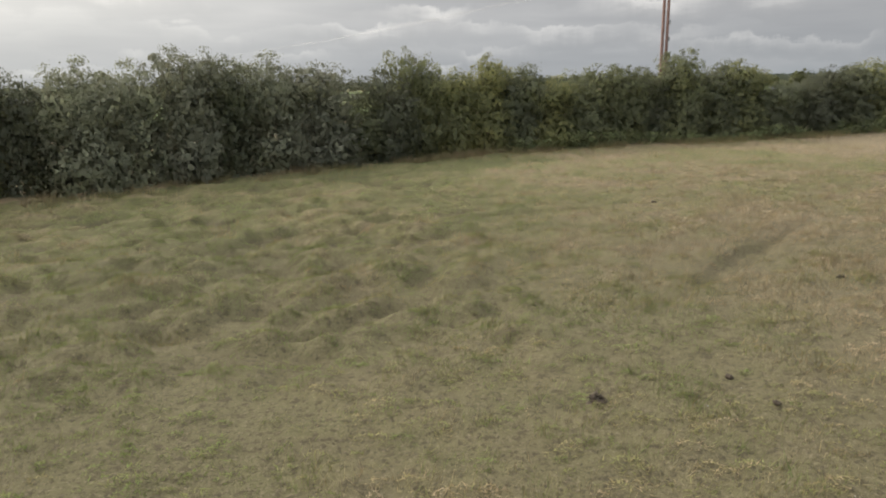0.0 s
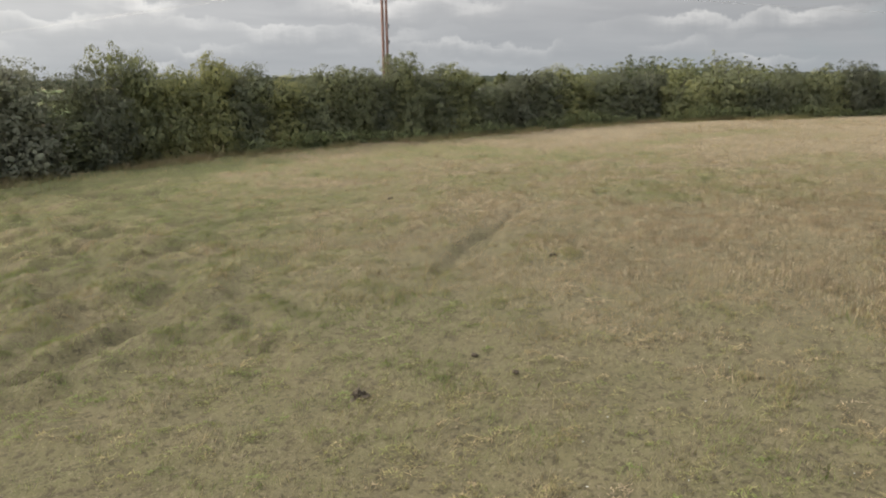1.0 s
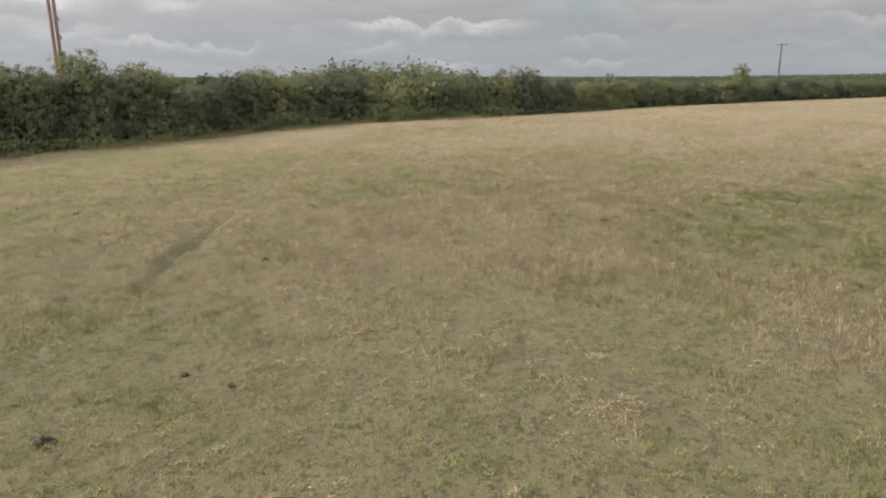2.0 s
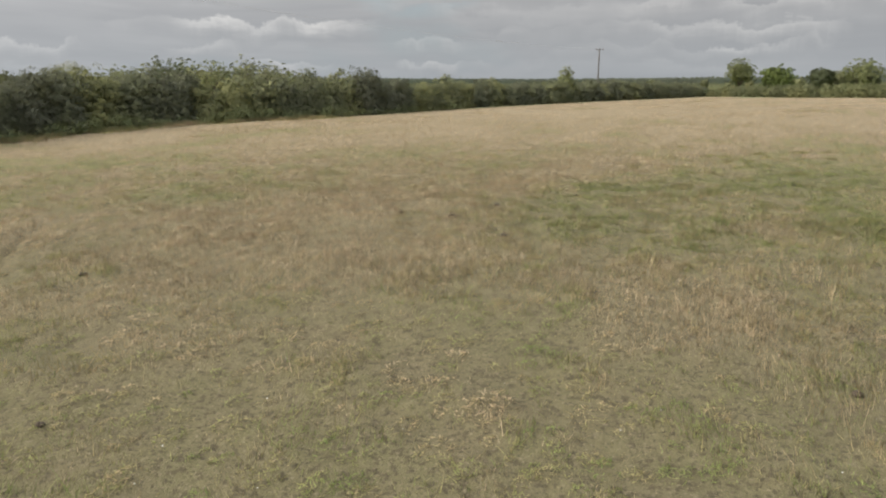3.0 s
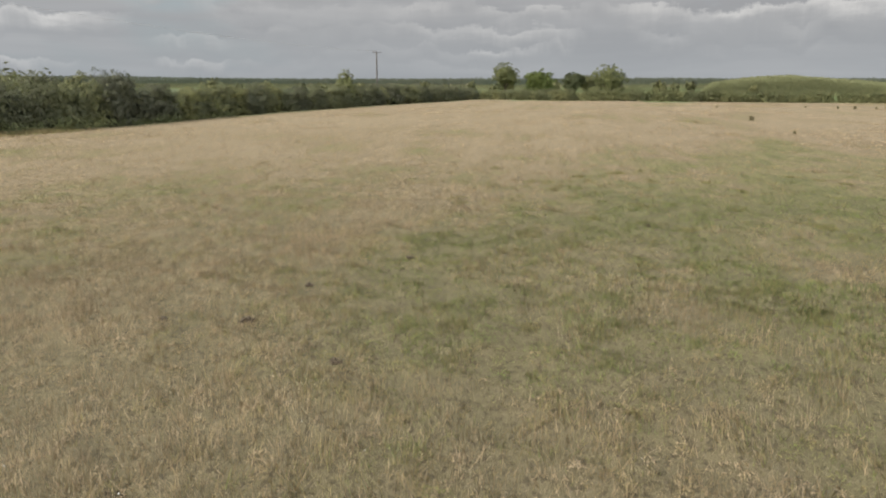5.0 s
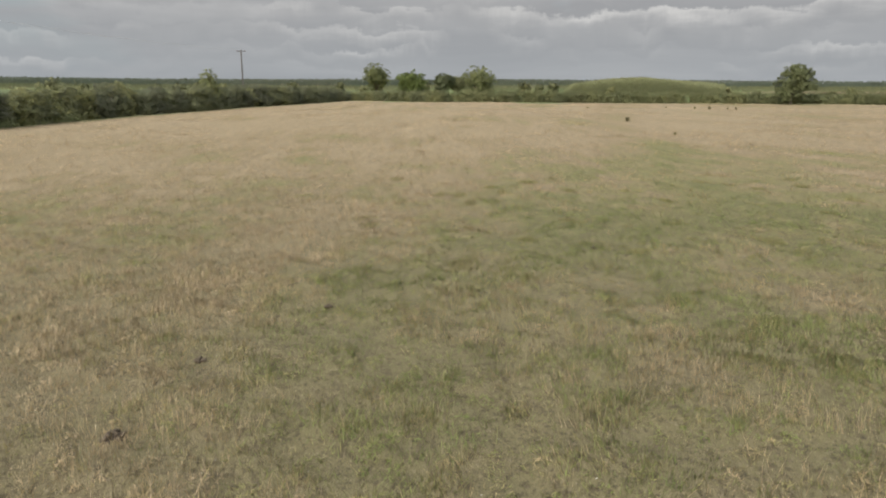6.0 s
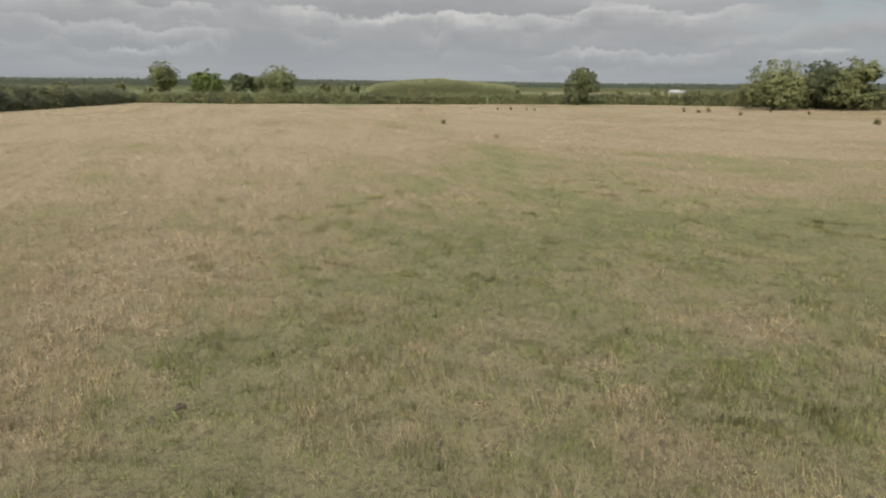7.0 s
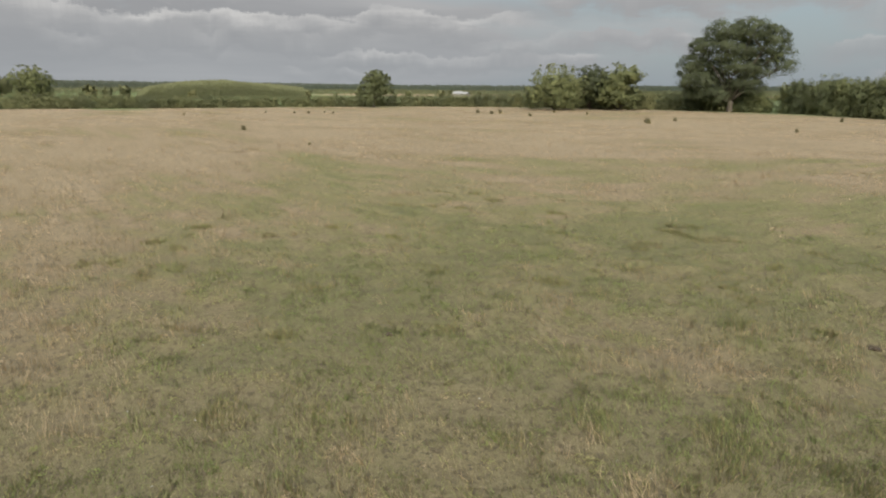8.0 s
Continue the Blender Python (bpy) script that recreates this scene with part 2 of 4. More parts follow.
def dryness(x, y):
    """0 green to 1 straw."""
    x, y = np.asarray(x, float), np.asarray(y, float)
    wx, wy = x + 0.9 * turned(x, y, 2.2, 2), y + 0.9 * turned(x + 50, y, 2.2, 2)
    d = 0.48 + 0.2 * turned(x, y, 8, 3) + 0.2 * turned(x, y, 2.2, 2) + 0.2 * turned(x + 40, y - 13, 0.75, 2, 1.1) + 0.14 * turned(x - 20, y + 7, 0.36, 1, 0.4)
    d = d + 0.2 * hummock(x, y) - 0.24 * smooth(8, -2, wx) * smooth(7, 12, wy) - 0.16 * smooth(-1.2, -3.4, wx) * smooth(14, 9, wy)
    d = d + 0.08 * blob(x, y, 2, 8, 6)
    for cx, cy, r in LUSH:
        d = d - 0.22 * blob(wx, wy, cx, cy, r)
    for cx, cy, r in STRAW_AT:
        d = d + 0.26 * blob(wx, wy, cx, cy, r)
    away = np.hypot(x, y - 5)
    d = d + 0.07 * smooth(14, 24, away) * smooth(4, 14, wx) * smooth(4, 12, wy) - 0.06 * smooth(18, 26, wx) * smooth(12, 4, wy) * smooth(60, 40, away)
    d = d - 0.14 * smooth(20, 30, wx) * smooth(9, -2, wy) * smooth(60, 40, away)
    d = d + (0.26 * smooth(30, 66, away) + 0.16 * smooth(62, 85, away)) * smooth(-10, 30, x) + 0.34 * smooth(28, 60, away) * turned(x * 0.5 + y * 0.3, y - 0.4 * x, 9, 3)
    return np.clip(0.5 + 1.35 * (d - 0.5), 0, 1)


def mesh_of(name, verts, faces, corners, mat, attrs=()):
    """A mesh from arrays, every face with the same number of corners."""
    me = bpy.data.meshes.new(name)
    verts, faces = np.asarray(verts, np.float32), np.asarray(faces, np.int32)
    me.vertices.add(len(verts))
    me.vertices.foreach_set("co", verts.ravel())
    me.loops.add(faces.size)
    me.loops.foreach_set("vertex_index", faces.ravel())
    me.polygons.add(len(faces))
    me.polygons.foreach_set("loop_start", np.arange(0, faces.size, corners, dtype=np.int32))
    for key, values in attrs:
        values = np.asarray(values, np.float32)
        if values.ndim > 1:
            me.attributes.new(key, "FLOAT_VECTOR", "POINT").data.foreach_set("vector", values.ravel())
        else:
            me.attributes.new(key, "FLOAT", "POINT").data.foreach_set("value", values)
    me.materials.append(mat)
    me.update(calc_edges=True)
    return me


def part(name, data, parent, label=""):
    ob = new(name, data)
    ob.parent = parent
    if label:
        ob["label"] = label
    return ob


def bm_mesh(name, bm, mat, smooth_faces=False):
    me = bpy.data.meshes.new(name)
    bm.to_mesh(me)
    bm.free()
    if smooth_faces:
        me.polygons.foreach_set("use_smooth", [True] * len(me.polygons))
    me.materials.append(mat)
    return me


# ---- materials ----
def material(name):
    m = bpy.data.materials.new(name)
    m.use_nodes = True
    m.node_tree.nodes.clear()
    return m, Tree(m.node_tree)


def finish(T, shader):
    T.link(shader, T.add("ShaderNodeOutputMaterial").inputs[0])


GREEN_DEEP, GREEN, OLIVE, STRAW, PALE = (0.109, 0.117, 0.0436), (0.154, 0.145, 0.0614), (0.187, 0.159, 0.0816), (0.214, 0.164, 0.0978), (0.246, 0.192, 0.121)


def ground_material():
    m, T = material("pasture")
    pos = T.add("ShaderNodeTexCoord").outputs["Object"]
    dry = T.attribute("dry")
    field = T.attribute("field")
    worn_shade = T.attribute("worn_shade")
    fine = T.noise(pos, 7.0, 6.0, 0.65)
    mid = T.noise(pos, 1.3, 5.0, 0.6)
    # streaks of wind-laid grass, drawn out sideways
    vm = T.add("ShaderNodeMapping", inputs={"Vector": pos, "Rotation": (0, 0, 0.5), "Scale": (0.05, 0.22, 1.0)})
    streak = T.noise(vm.outputs[0], 1.0, 5.0, 0.6)
    t = T.math("ADD", dry, T.math("MULTIPLY", T.math("SUBTRACT", fine, 0.5), 0.55))
    t = T.math("ADD", t, T.math("MULTIPLY", T.math("SUBTRACT", mid, 0.5), 0.45))
    t = T.math("ADD", t, T.math("MULTIPLY", T.math("SUBTRACT", streak, 0.5), 0.85), True)
    turf = T.ramp(t, [(0.0, GREEN_DEEP), (0.28, GREEN), (0.52, OLIVE), (0.8, STRAW), (1.0, PALE)])
    soil = T.mix(T.noise(pos, 22.0, 5.0, 0.7), (0.0413, 0.033, 0.021), (0.0975, 0.0788, 0.0495))
    # soil where trodden; in hollows and tussock gaps it also paints shade
    turf = T.mix(T.math("MULTIPLY", worn_shade, 0.88), turf, soil)
    under = T.attribute("under")
    turf = T.mix(T.math("MULTIPLY", under, 0.75), turf, T.mix(fine, (0.105, 0.091, 0.049), (0.189, 0.164, 0.0945)))
    spots = T.ramp(T.noise(pos, 3.1, 3.0, 0.7), [(0.66, 0.0), (0.74, 0.75)])
    turf = T.mix(spots, turf, (0.12, 0.10, 0.055))
    specks = T.ramp(T.noise(pos, 6.5, 6.0, 0.72), [(0.52, 0.0), (0.59, 0.9)])
    turf = T.mix(specks, turf, (0.08, 0.066, 0.04))
    marks = T.ramp(T.noise(pos, 12.0, 3.0, 0.6), [(0.58, 0.0), (0.66, 0.8)])
    turf = T.mix(marks, turf, (0.055, 0.046, 0.03))
    chaff = T.ramp(T.noise(pos, 17.0, 4.0, 0.7), [(0.56, 0.0), (0.67, 0.5)])
    turf = T.mix(chaff, turf, (0.294, 0.241, 0.168))
    cells = T.add("ShaderNodeTexVoronoi", inputs={"Vector": pos, "Scale": 0.0045})
    away = T.ramp(T.add("ShaderNodeSeparateColor", inputs={"Color": cells.outputs["Color"]}).outputs[0],
                  [(0.0, (0.10, 0.13, 0.05)), (0.35, (0.14, 0.15, 0.06)), (0.6, (0.26, 0.2, 0.12)), (0.8, (0.09, 0.11, 0.05)), (1.0, (0.32, 0.27, 0.15))], "CONSTANT")
    base = T.mix(field, away, turf)
    bump = T.add("ShaderNodeBump", inputs={"Strength": 0.9, "Distance": 0.06, "Height": T.math("ADD", fine, T.noise(pos, 26.0, 4.0, 0.7))})
    p = T.add("ShaderNodeBsdfPrincipled", inputs={"Base Color": base, "Roughness": 0.95, "Specular IOR Level": 0.12, "Normal": bump.outputs[0]})
    finish(T, p.outputs[0])
    return m


def grass_material():
    m, T = material("grass_blades")
    geo = T.add("ShaderNodeNewGeometry")
    dry = T.attribute("dry")
    tip = T.attribute("tip")
    t = T.math("ADD", dry, T.math("MULTIPLY", T.math("SUBTRACT", geo.outputs["Random Per Island"], 0.5), T.attribute("vary")))
    t = T.math("ADD", t, T.math("MULTIPLY", tip, 0.16), True)
    col = T.ramp(t, [(0.0, (0.208, 0.262, 0.09)), (0.25, (0.302, 0.318, 0.124)), (0.5, (0.385, 0.334, 0.166)), (0.78, (0.535, 0.41, 0.25)), (1.0, (0.62, 0.495, 0.34))])
    lie = T.add("ShaderNodeAttribute")
    lie.attribute_name = "lie"
    d = T.add("ShaderNodeBsdfDiffuse", inputs={"Color": col, "Roughness": 0.6, "Normal": lie.outputs["Vector"]})
    s = T.add("ShaderNodeBsdfTranslucent", inputs={"Color": col, "Normal": lie.outputs["Vector"]})
    x = T.add("ShaderNodeMixShader", inputs={0: 0.48, 1: d.outputs[0], 2: s.outputs[0]})
    finish(T, x.outputs[0])
    return m


def leaf_material(name, stops, variety=0.26, gloss=0.22, rough=0.65):
    m, T = material(name)
    geo = T.add("ShaderNodeNewGeometry")
    obj = T.add("ShaderNodeObjectInfo").outputs["Random"]
    pos = T.add("ShaderNodeTexCoord").outputs["Object"]
    patch = T.math("ADD", T.math("MULTIPLY", T.noise(pos, 0.5, 3.0, 0.6), 0.6), T.math("MULTIPLY", T.noise(pos, 1.7, 3.0, 0.6), 0.4))
    t = T.math("ADD", T.math("MULTIPLY", geo.outputs["Random Per Island"], variety), T.math("MULTIPLY", T.math("SUBTRACT", patch, 0.35), 1.3))
    t = T.math("ADD", t, T.math("MULTIPLY", T.math("SUBTRACT", obj, 0.5), 0.75), True)
    col = T.ramp(t, stops)
    lie = T.add("ShaderNodeAttribute")
    lie.attribute_name = "lie"
    swing = T.add("ShaderNodeVectorTransform", inputs={"Vector": lie.outputs["Vector"]})
    swing.vector_type, swing.convert_from, swing.convert_to = "NORMAL", "OBJECT", "WORLD"
    p = T.add("ShaderNodeBsdfPrincipled", inputs={"Base Color": col, "Roughness": rough, "Specular IOR Level": gloss, "Normal": swing.outputs[0]})
    s = T.add("ShaderNodeBsdfTranslucent", inputs={"Color": T.mix(0.4, col, (0.19, 0.205, 0.05)), "Normal": swing.outputs[0]})
    x = T.add("ShaderNodeMixShader", inputs={0: 0.5, 1: p.outputs[0], 2: s.outputs[0]})
    finish(T, x.outputs[0])
    return m


def plain_material(name, dark, light, scale, rough=0.8, metal=0.0, stretch=(1, 1, 1), bump=0.4):
    m, T = material(name)
    pos = T.add("ShaderNodeTexCoord").outputs["Object"]
    vm = T.add("ShaderNodeMapping", inputs={"Vector": pos, "Scale": stretch})
    n = T.noise(vm.outputs[0], scale, 6.0, 0.65)
    n2 = T.noise(pos, scale * 0.13, 3.0, 0.5)
    col = T.mix(T.ramp(T.math("ADD", T.math("MULTIPLY", n, 0.7), T.math("MULTIPLY", n2, 0.3)), [(0.3, 0.0), (0.7, 1.0)]), dark, light)
    b = T.add("ShaderNodeBump", inputs={"Strength": bump, "Distance": 0.02, "Height": n})
    p = T.add("ShaderNodeBsdfPrincipled", inputs={"Base Color": col, "Roughness": rough, "Metallic": metal, "Specular IOR Level": 0.25, "Normal": b.outputs[0]})
    finish(T, p.outputs[0])
    return m


M_GROUND = ground_material()
M_GRASS = grass_material()
# hedge leaves with backlight glare and haze put into the colour
M_HEDGE_GLARE = leaf_material("hedge_leaves_glare", [(0.0, (0.305, 0.302, 0.219)), (0.4, (0.372, 0.376, 0.252)), (0.75, (0.436, 0.452, 0.258)), (1.0, (0.5, 0.502, 0.245))])
M_HEDGE = leaf_material("hawthorn_leaves", [(0.0, (0.178, 0.184, 0.128)), (0.35, (0.251, 0.264, 0.149)), (0.65, (0.356, 0.358, 0.164)), (0.88, (0.475, 0.445, 0.176)), (1.0, (0.498, 0.392, 0.201))])
M_OAK = leaf_material("oak_leaves", [(0.0, (0.13, 0.15, 0.082)), (0.4, (0.205, 0.23, 0.11)), (0.75, (0.29, 0.308, 0.133)), (1.0, (0.385, 0.37, 0.163))])
M_LIME = leaf_material("bright_leaves", [(0.0, (0.15, 0.194, 0.0632)), (0.5, (0.272, 0.325, 0.0948)), (1.0, (0.395, 0.421, 0.126))])
M_FAR = leaf_material("distant_leaves", [(0.0, (0.181, 0.19, 0.105)), (0.5, (0.287, 0.292, 0.141)), (1.0, (0.419, 0.373, 0.181))], variety=0.12, gloss=0.15, rough=0.8)
M_NETTLE = leaf_material("nettle_leaves", [(0.0, (0.15, 0.185, 0.08)), (0.5, (0.24, 0.275, 0.115)), (1.0, (0.38, 0.36, 0.18))])
M_WEED = leaf_material("weed_leaves", [(0.0, (0.202, 0.178, 0.0931)), (0.5, (0.31, 0.271, 0.132)), (1.0, (0.42, 0.342, 0.171))])
M_BARK = plain_material("bark", (0.05, 0.042, 0.032), (0.16, 0.135, 0.10), 9.0, stretch=(1, 1, 0.25))
M_POLE = plain_material("creosoted_pole", (0.15, 0.085, 0.07), (0.33, 0.21, 0.175), 6.0, stretch=(3, 3, 0.2), rough=0.75)
M_POLE_GREY = plain_material("weathered_pole", (0.05, 0.046, 0.043), (0.11, 0.10, 0.092), 6.0, stretch=(3, 3, 0.2))
M_STEEL = plain_material("galvanised_steel", (0.25, 0.26, 0.27), (0.42, 0.43, 0.44), 12.0, rough=0.5, metal=0.7)
M_PORCELAIN = plain_material("brown_porcelain", (0.08, 0.035, 0.025), (0.13, 0.06, 0.04), 8.0, rough=0.25)
M_WIRE = plain_material("aluminium_wire", (0.45, 0.45, 0.45), (0.58, 0.58, 0.58), 5.0, rough=0.5, metal=0.6)
M_DUNG = plain_material("dung", (0.032, 0.025, 0.018), (0.1, 0.076, 0.052), 14.0, rough=0.8, bump=1.0)
M_ROOF = plain_material("pale_sheet_roof", (0.2, 0.2, 0.2), (0.3, 0.3, 0.29), 0.6, rough=0.6)
M_SHED = plain_material("shed_wall", (0.22, 0.2, 0.17), (0.36, 0.33, 0.29), 0.9)
M_PETAL = plain_material("petal", (0.7, 0.7, 0.66), (0.85, 0.85, 0.82), 20.0)


# ---- the ground ----
def spread(lo, hi, step, reach, growth=1.11):
    c = list(np.arange(lo, hi + 1e-6, step))
    s = step
    while c[-1] < reach:
        s *= growth
        c.append(c[-1] + s)
    s = step
    left = [lo]
    while left[-1] > -reach:
        s *= growth
        left.append(left[-1] - s)
    return np.array(left[:0:-1] + c)


def in_field(x, y):
    """1 inside the field, from its outline."""
    poly = HEDGE + FAR_EDGE[1:] + [(20, -120), (-40, -80), (-70, -20)]
    x, y = np.asarray(x, float), np.asarray(y, float)
    inside = np.zeros(x.shape, bool)
    for (ax, ay), (bx, by) in zip(poly, poly[1:] + poly[:1]):
        cross = ((ay > y) != (by > y)) & (x < (bx - ax) * (y - ay) / (by - ay + 1e-12) + ax)
        inside ^= cross
    return inside.astype(float)


def build_ground():
    gx, gy = spread(-18, 37, 0.2, 4600, 1.13), spread(-9, 36, 0.2, 4600, 1.13)
    X, Y = np.meshgrid(gx, gy, indexing="ij")
    Z = height(X, Y)
    n, k = len(gx), len(gy)
    i = (np.arange(n - 1)[:, None] * k + np.arange(k - 1)[None, :]).ravel()
    faces = np.stack([i, i + k, i + k + 1, i + 1], 1)
    x, y = X.ravel(), Y.ravel()
    # soil share: trail and divots, plus painted shade in hollows and tussock gaps
    me = mesh_of("ground", np.stack([x, y, Z.ravel()], 1), faces, 4, M_GROUND,
                 [("dry", dryness(x, y)), ("field", in_field(x, y)), ("worn_shade", np.maximum(np.maximum(np.maximum(0.6 * trail(x, y), 0.8 * divot(x, y)), 0.8 * hollow(x, y)), 0.26 * (1 - tussock(x, y)) * (smooth(40, 25, np.hypot(x - 12, y - 10)) + 1.1 * smooth(24, 10, off_line(x, y, -4, 9, 8, 9))))), ("under", np.clip((12 / np.maximum(off_line(x, y, 0, 4, 19, 8), 12)) ** 1.6, 0, 1) * in_field(x, y))])
    me.polygons.foreach_set("use_smooth", [True] * len(me.polygons))
    return tagged(new("ground", me), "rough summer pasture, green turf and dry straw grass", "ground", kind="structure")


build_ground()


# ---- grass ----
def blades(x, y, tall, wide, rng, lean=0.5):
    """One tapered blade, leaning, at each root x, y."""
    n = len(x)
    z = height(x, y) - 0.02
    a = rng.random(n) * 2 * math.pi
    b = rng.random(n) * 2 * math.pi
    bend = tall * lean * rng.random(n)
    # the lie of the grass changes from place to place
    lie = 0.9 * vnoise(x, y, 5.0, 2) + 0.4
    lay = tall * (0.2 + 0.3 * vnoise(x + 9, y, 1.3, 1))
    wx, wy = np.cos(a) * wide, np.sin(a) * wide
    v = np.empty((n, 3, 3))
    v[:, 0] = np.stack([x - wx, y - wy, z], 1)
    v[:, 1] = np.stack([x + wx, y + wy, z], 1)
    v[:, 2] = np.stack([x + np.cos(b) * bend + np.cos(lie) * lay, y + np.sin(b) * bend + np.sin(lie) * lay, z + tall], 1)
    return v


def sward_normals(cx, cy, per, ox, oy, rng, round_off=0.75):
    """Soft normals of the sward: the ground's slope, and tufts that turn outwards."""
    e = 0.16
    gx, gy = (height(cx + e, cy) - height(cx - e, cy)) / (2 * e), (height(cx, cy + e) - height(cx, cy - e)) / (2 * e)
    n = np.stack([-1.7 * np.repeat(gx, per) + round_off * ox, -1.7 * np.repeat(gy, per) + round_off * oy, np.ones(len(ox))], 1) + rng.normal(0, 0.3, (len(ox), 3))
    return n / np.linalg.norm(n, axis=1, keepdims=True)


def grass_object(name, v, dry, label, vary=0.95, nrm=None):
    n = len(v)
    tip = np.tile(np.array([0, 0, 1.0]), n)
    if nrm is None:
        nrm = np.tile([0.0, 0.0, 1.0], (n, 1)) + np.random.default_rng(5).normal(0, 0.4, (n, 3))
    me = mesh_of(name, v.reshape(-1, 3), np.arange(n * 3).reshape(n, 3), 3, M_GRASS, [("dry", np.repeat(dry, 3)), ("tip", tip), ("vary", np.full(n * 3, vary)), ("lie", np.repeat(nrm, 3, 0))])
    return tagged(new(name, me), label, "grass", kind="stuff")


def build_grass():
    rng = np.random.default_rng(11)
    # tufts, thickest along the strip of field nearest the flight line
    n = 440000
    cx, cy = rng.uniform(-26, 80, n), rng.uniform(-45, 56, n)
    d = off_line(cx, cy, 0, 4, 19, 8)
    clump = tussock(cx, cy)
    keep = rng.random(n) < np.clip((10.5 / np.maximum(d, 10.5)) ** 2.1, 0, 1)
    keep &= (cy > 0.45 * cx - 16) | (cx > 18) | (rng.random(n) < 0.3)
    keep &= (cy > 2.5) | (cx > 4.0) | (rng.random(n) < 0.3)
    keep &= in_field(cx, cy) > 0
    keep &= rng.random(n) > np.maximum(np.maximum(0.7 * trail(cx, cy), 0.75 * divot(cx, cy)), 0.6 * hollow(cx, cy))
    keep &= rng.random(n) < 0.6 + 0.5 * clump
    keep &= rng.random(n) > 0.4 * grazed(cx, cy)
    cx, cy, d, clump = cx[keep], cy[keep], d[keep], clump[keep]
    per = 11
    m = len(cx) * per
    far = np.repeat(np.maximum(d / 13, 1.0) ** 0.75, per)
    r = np.abs(rng.normal(0, 0.17, m)) * far
    a = rng.random(m) * 2 * math.pi
    ox, oy = r * np.cos(a), r * np.sin(a)
    x, y = np.repeat(cx, per) + ox, np.repeat(cy, per) + oy
    g = np.repeat(grazed(cx, cy), per)
    rank = np.repeat(np.clip(0.12 + 0.85 * clump + 0.35 * vnoise(cx, cy, 2.3, 3) + 0.5 * hummock(cx, cy), 0.05, 1.4), per)
    g = np.maximum(g, np.repeat(smooth(0.1, 0.5, trail(cx, cy)), per))
    tall = (0.02 + (0.015 + 0.16 * rank ** 1.6) * rng.random(m)) * g + (1 - g) * (0.05 + 0.17 * rank * rng.random(m))
    tall = tall * np.repeat(np.clip(20 / np.maximum(d, 1), 0.3, 1) * np.exp(rng.normal(0, 0.38, len(cx))), per)
    wide = (0.0034 + 0.004 * rng.random(m)) * far
    dry = np.repeat(np.clip(dryness(cx, cy) - 0.09 + rng.normal(0, 0.2, len(cx)), 0, 1), per)
    nrm = sward_normals(cx, cy, per, ox / (0.17 * far), oy / (0.17 * far), rng)
    grass_object("meadow_grass", blades(x, y, tall, wide, rng, 1.2), dry, "tussocky mixed green and dry meadow grass on the pasture", 0.5, nrm)
    # matted lumps of turf, closest in the bitten and poached ground
    n = 15000
    cx, cy = rng.uniform(-24, 40, n), rng.uniform(-12, 42, n)
    d = off_line(cx, cy, 0, 4, 19, 8)
    rough = np.maximum(np.maximum(grazed(cx, cy), smooth(7, 0, cx) * smooth(7, 11, cy)), 0.4)
    keep = (rng.random(n) < rough * np.clip((13 / np.maximum(d, 13)) ** 1.3, 0, 1)) & (in_field(cx, cy) > 0) & (trail(cx, cy) < 0.4)
    cx, cy, d = cx[keep], cy[keep], d[keep]
    per = 40
    m = len(cx) * per
    size = rng.uniform(0.1, 0.24, len(cx)) * np.maximum(d / 16, 1) ** 0.5
    big = np.repeat(size, per)
    q, a = np.sqrt(rng.random(m)), rng.random(m) * 2 * math.pi
    stretch = np.repeat(rng.uniform(0.8, 1.7, len(cx)), per)
    ox, oy = q * np.cos(a) * stretch, q * np.sin(a) / stretch
    x, y = np.repeat(cx, per) + ox * big, np.repeat(cy, per) + oy * big
    lump = np.repeat(size * rng.uniform(0.3, 0.6, len(cx)), per) * (1 - q * q)
    root = np.stack([x, y, height(x, y) + lump - 0.015], 1)
    turn = a + rng.normal(0, 1.5, m)
    reach = big * rng.uniform(0.2, 0.5, m)
    wide = rng.uniform(0.005, 0.01, m) * np.repeat(np.maximum(d / 15, 1) ** 0.5, per)
    side = np.stack([-np.sin(turn) * wide, np.cos(turn) * wide, np.zeros(m)], 1)
    v = np.stack([root - side, root + side, root + np.stack([np.cos(turn) * reach, np.sin(turn) * reach, rng.uniform(-0.01, 0.045, m)], 1)], 1)
    dry = np.repeat(np.clip(dryness(cx, cy) + rng.normal(-0.02, 0.16, len(cx)), 0, 1), per)
    grass_object("matted_turf", v, dry, "matted lumps of bitten turf, green and straw-coloured", 0.3, sward_normals(cx, cy, per, 1.2 * ox, 1.2 * oy, rng))
    # dry flowering stalks, in standing tufts
    n = 70000
    cx, cy = rng.uniform(-14, 84, n), rng.uniform(-45, 52, n)
    d = off_line(cx, cy, 6, 6, 22, 8)
    keep = (rng.random(n) < np.clip((13 / np.maximum(d, 13)) ** 2.2, 0, 1)) & (0.7 * turned(cx, cy, 3.0, 3) + 0.6 * turned(cx + 7, cy, 0.8, 1) + 1.3 * dryness(cx, cy) > 0.72) & (in_field(cx, cy) > 0)
    keep &= (rng.random(n) > 1.4 * grazed(cx, cy)) & (trail(cx, cy) < 0.3)
    cx, cy = cx[keep], cy[keep]
    per = 9
    k = len(cx) * per
    reach = np.repeat(rng.uniform(0.05, 0.17, len(cx)), per)
    high = np.repeat(rng.uniform(0.75, 1.3, len(cx)), per)
    cx, cy = np.repeat(cx, per) + rng.normal(0, 1, k) * reach, np.repeat(cy, per) + rng.normal(0, 1, k) * reach
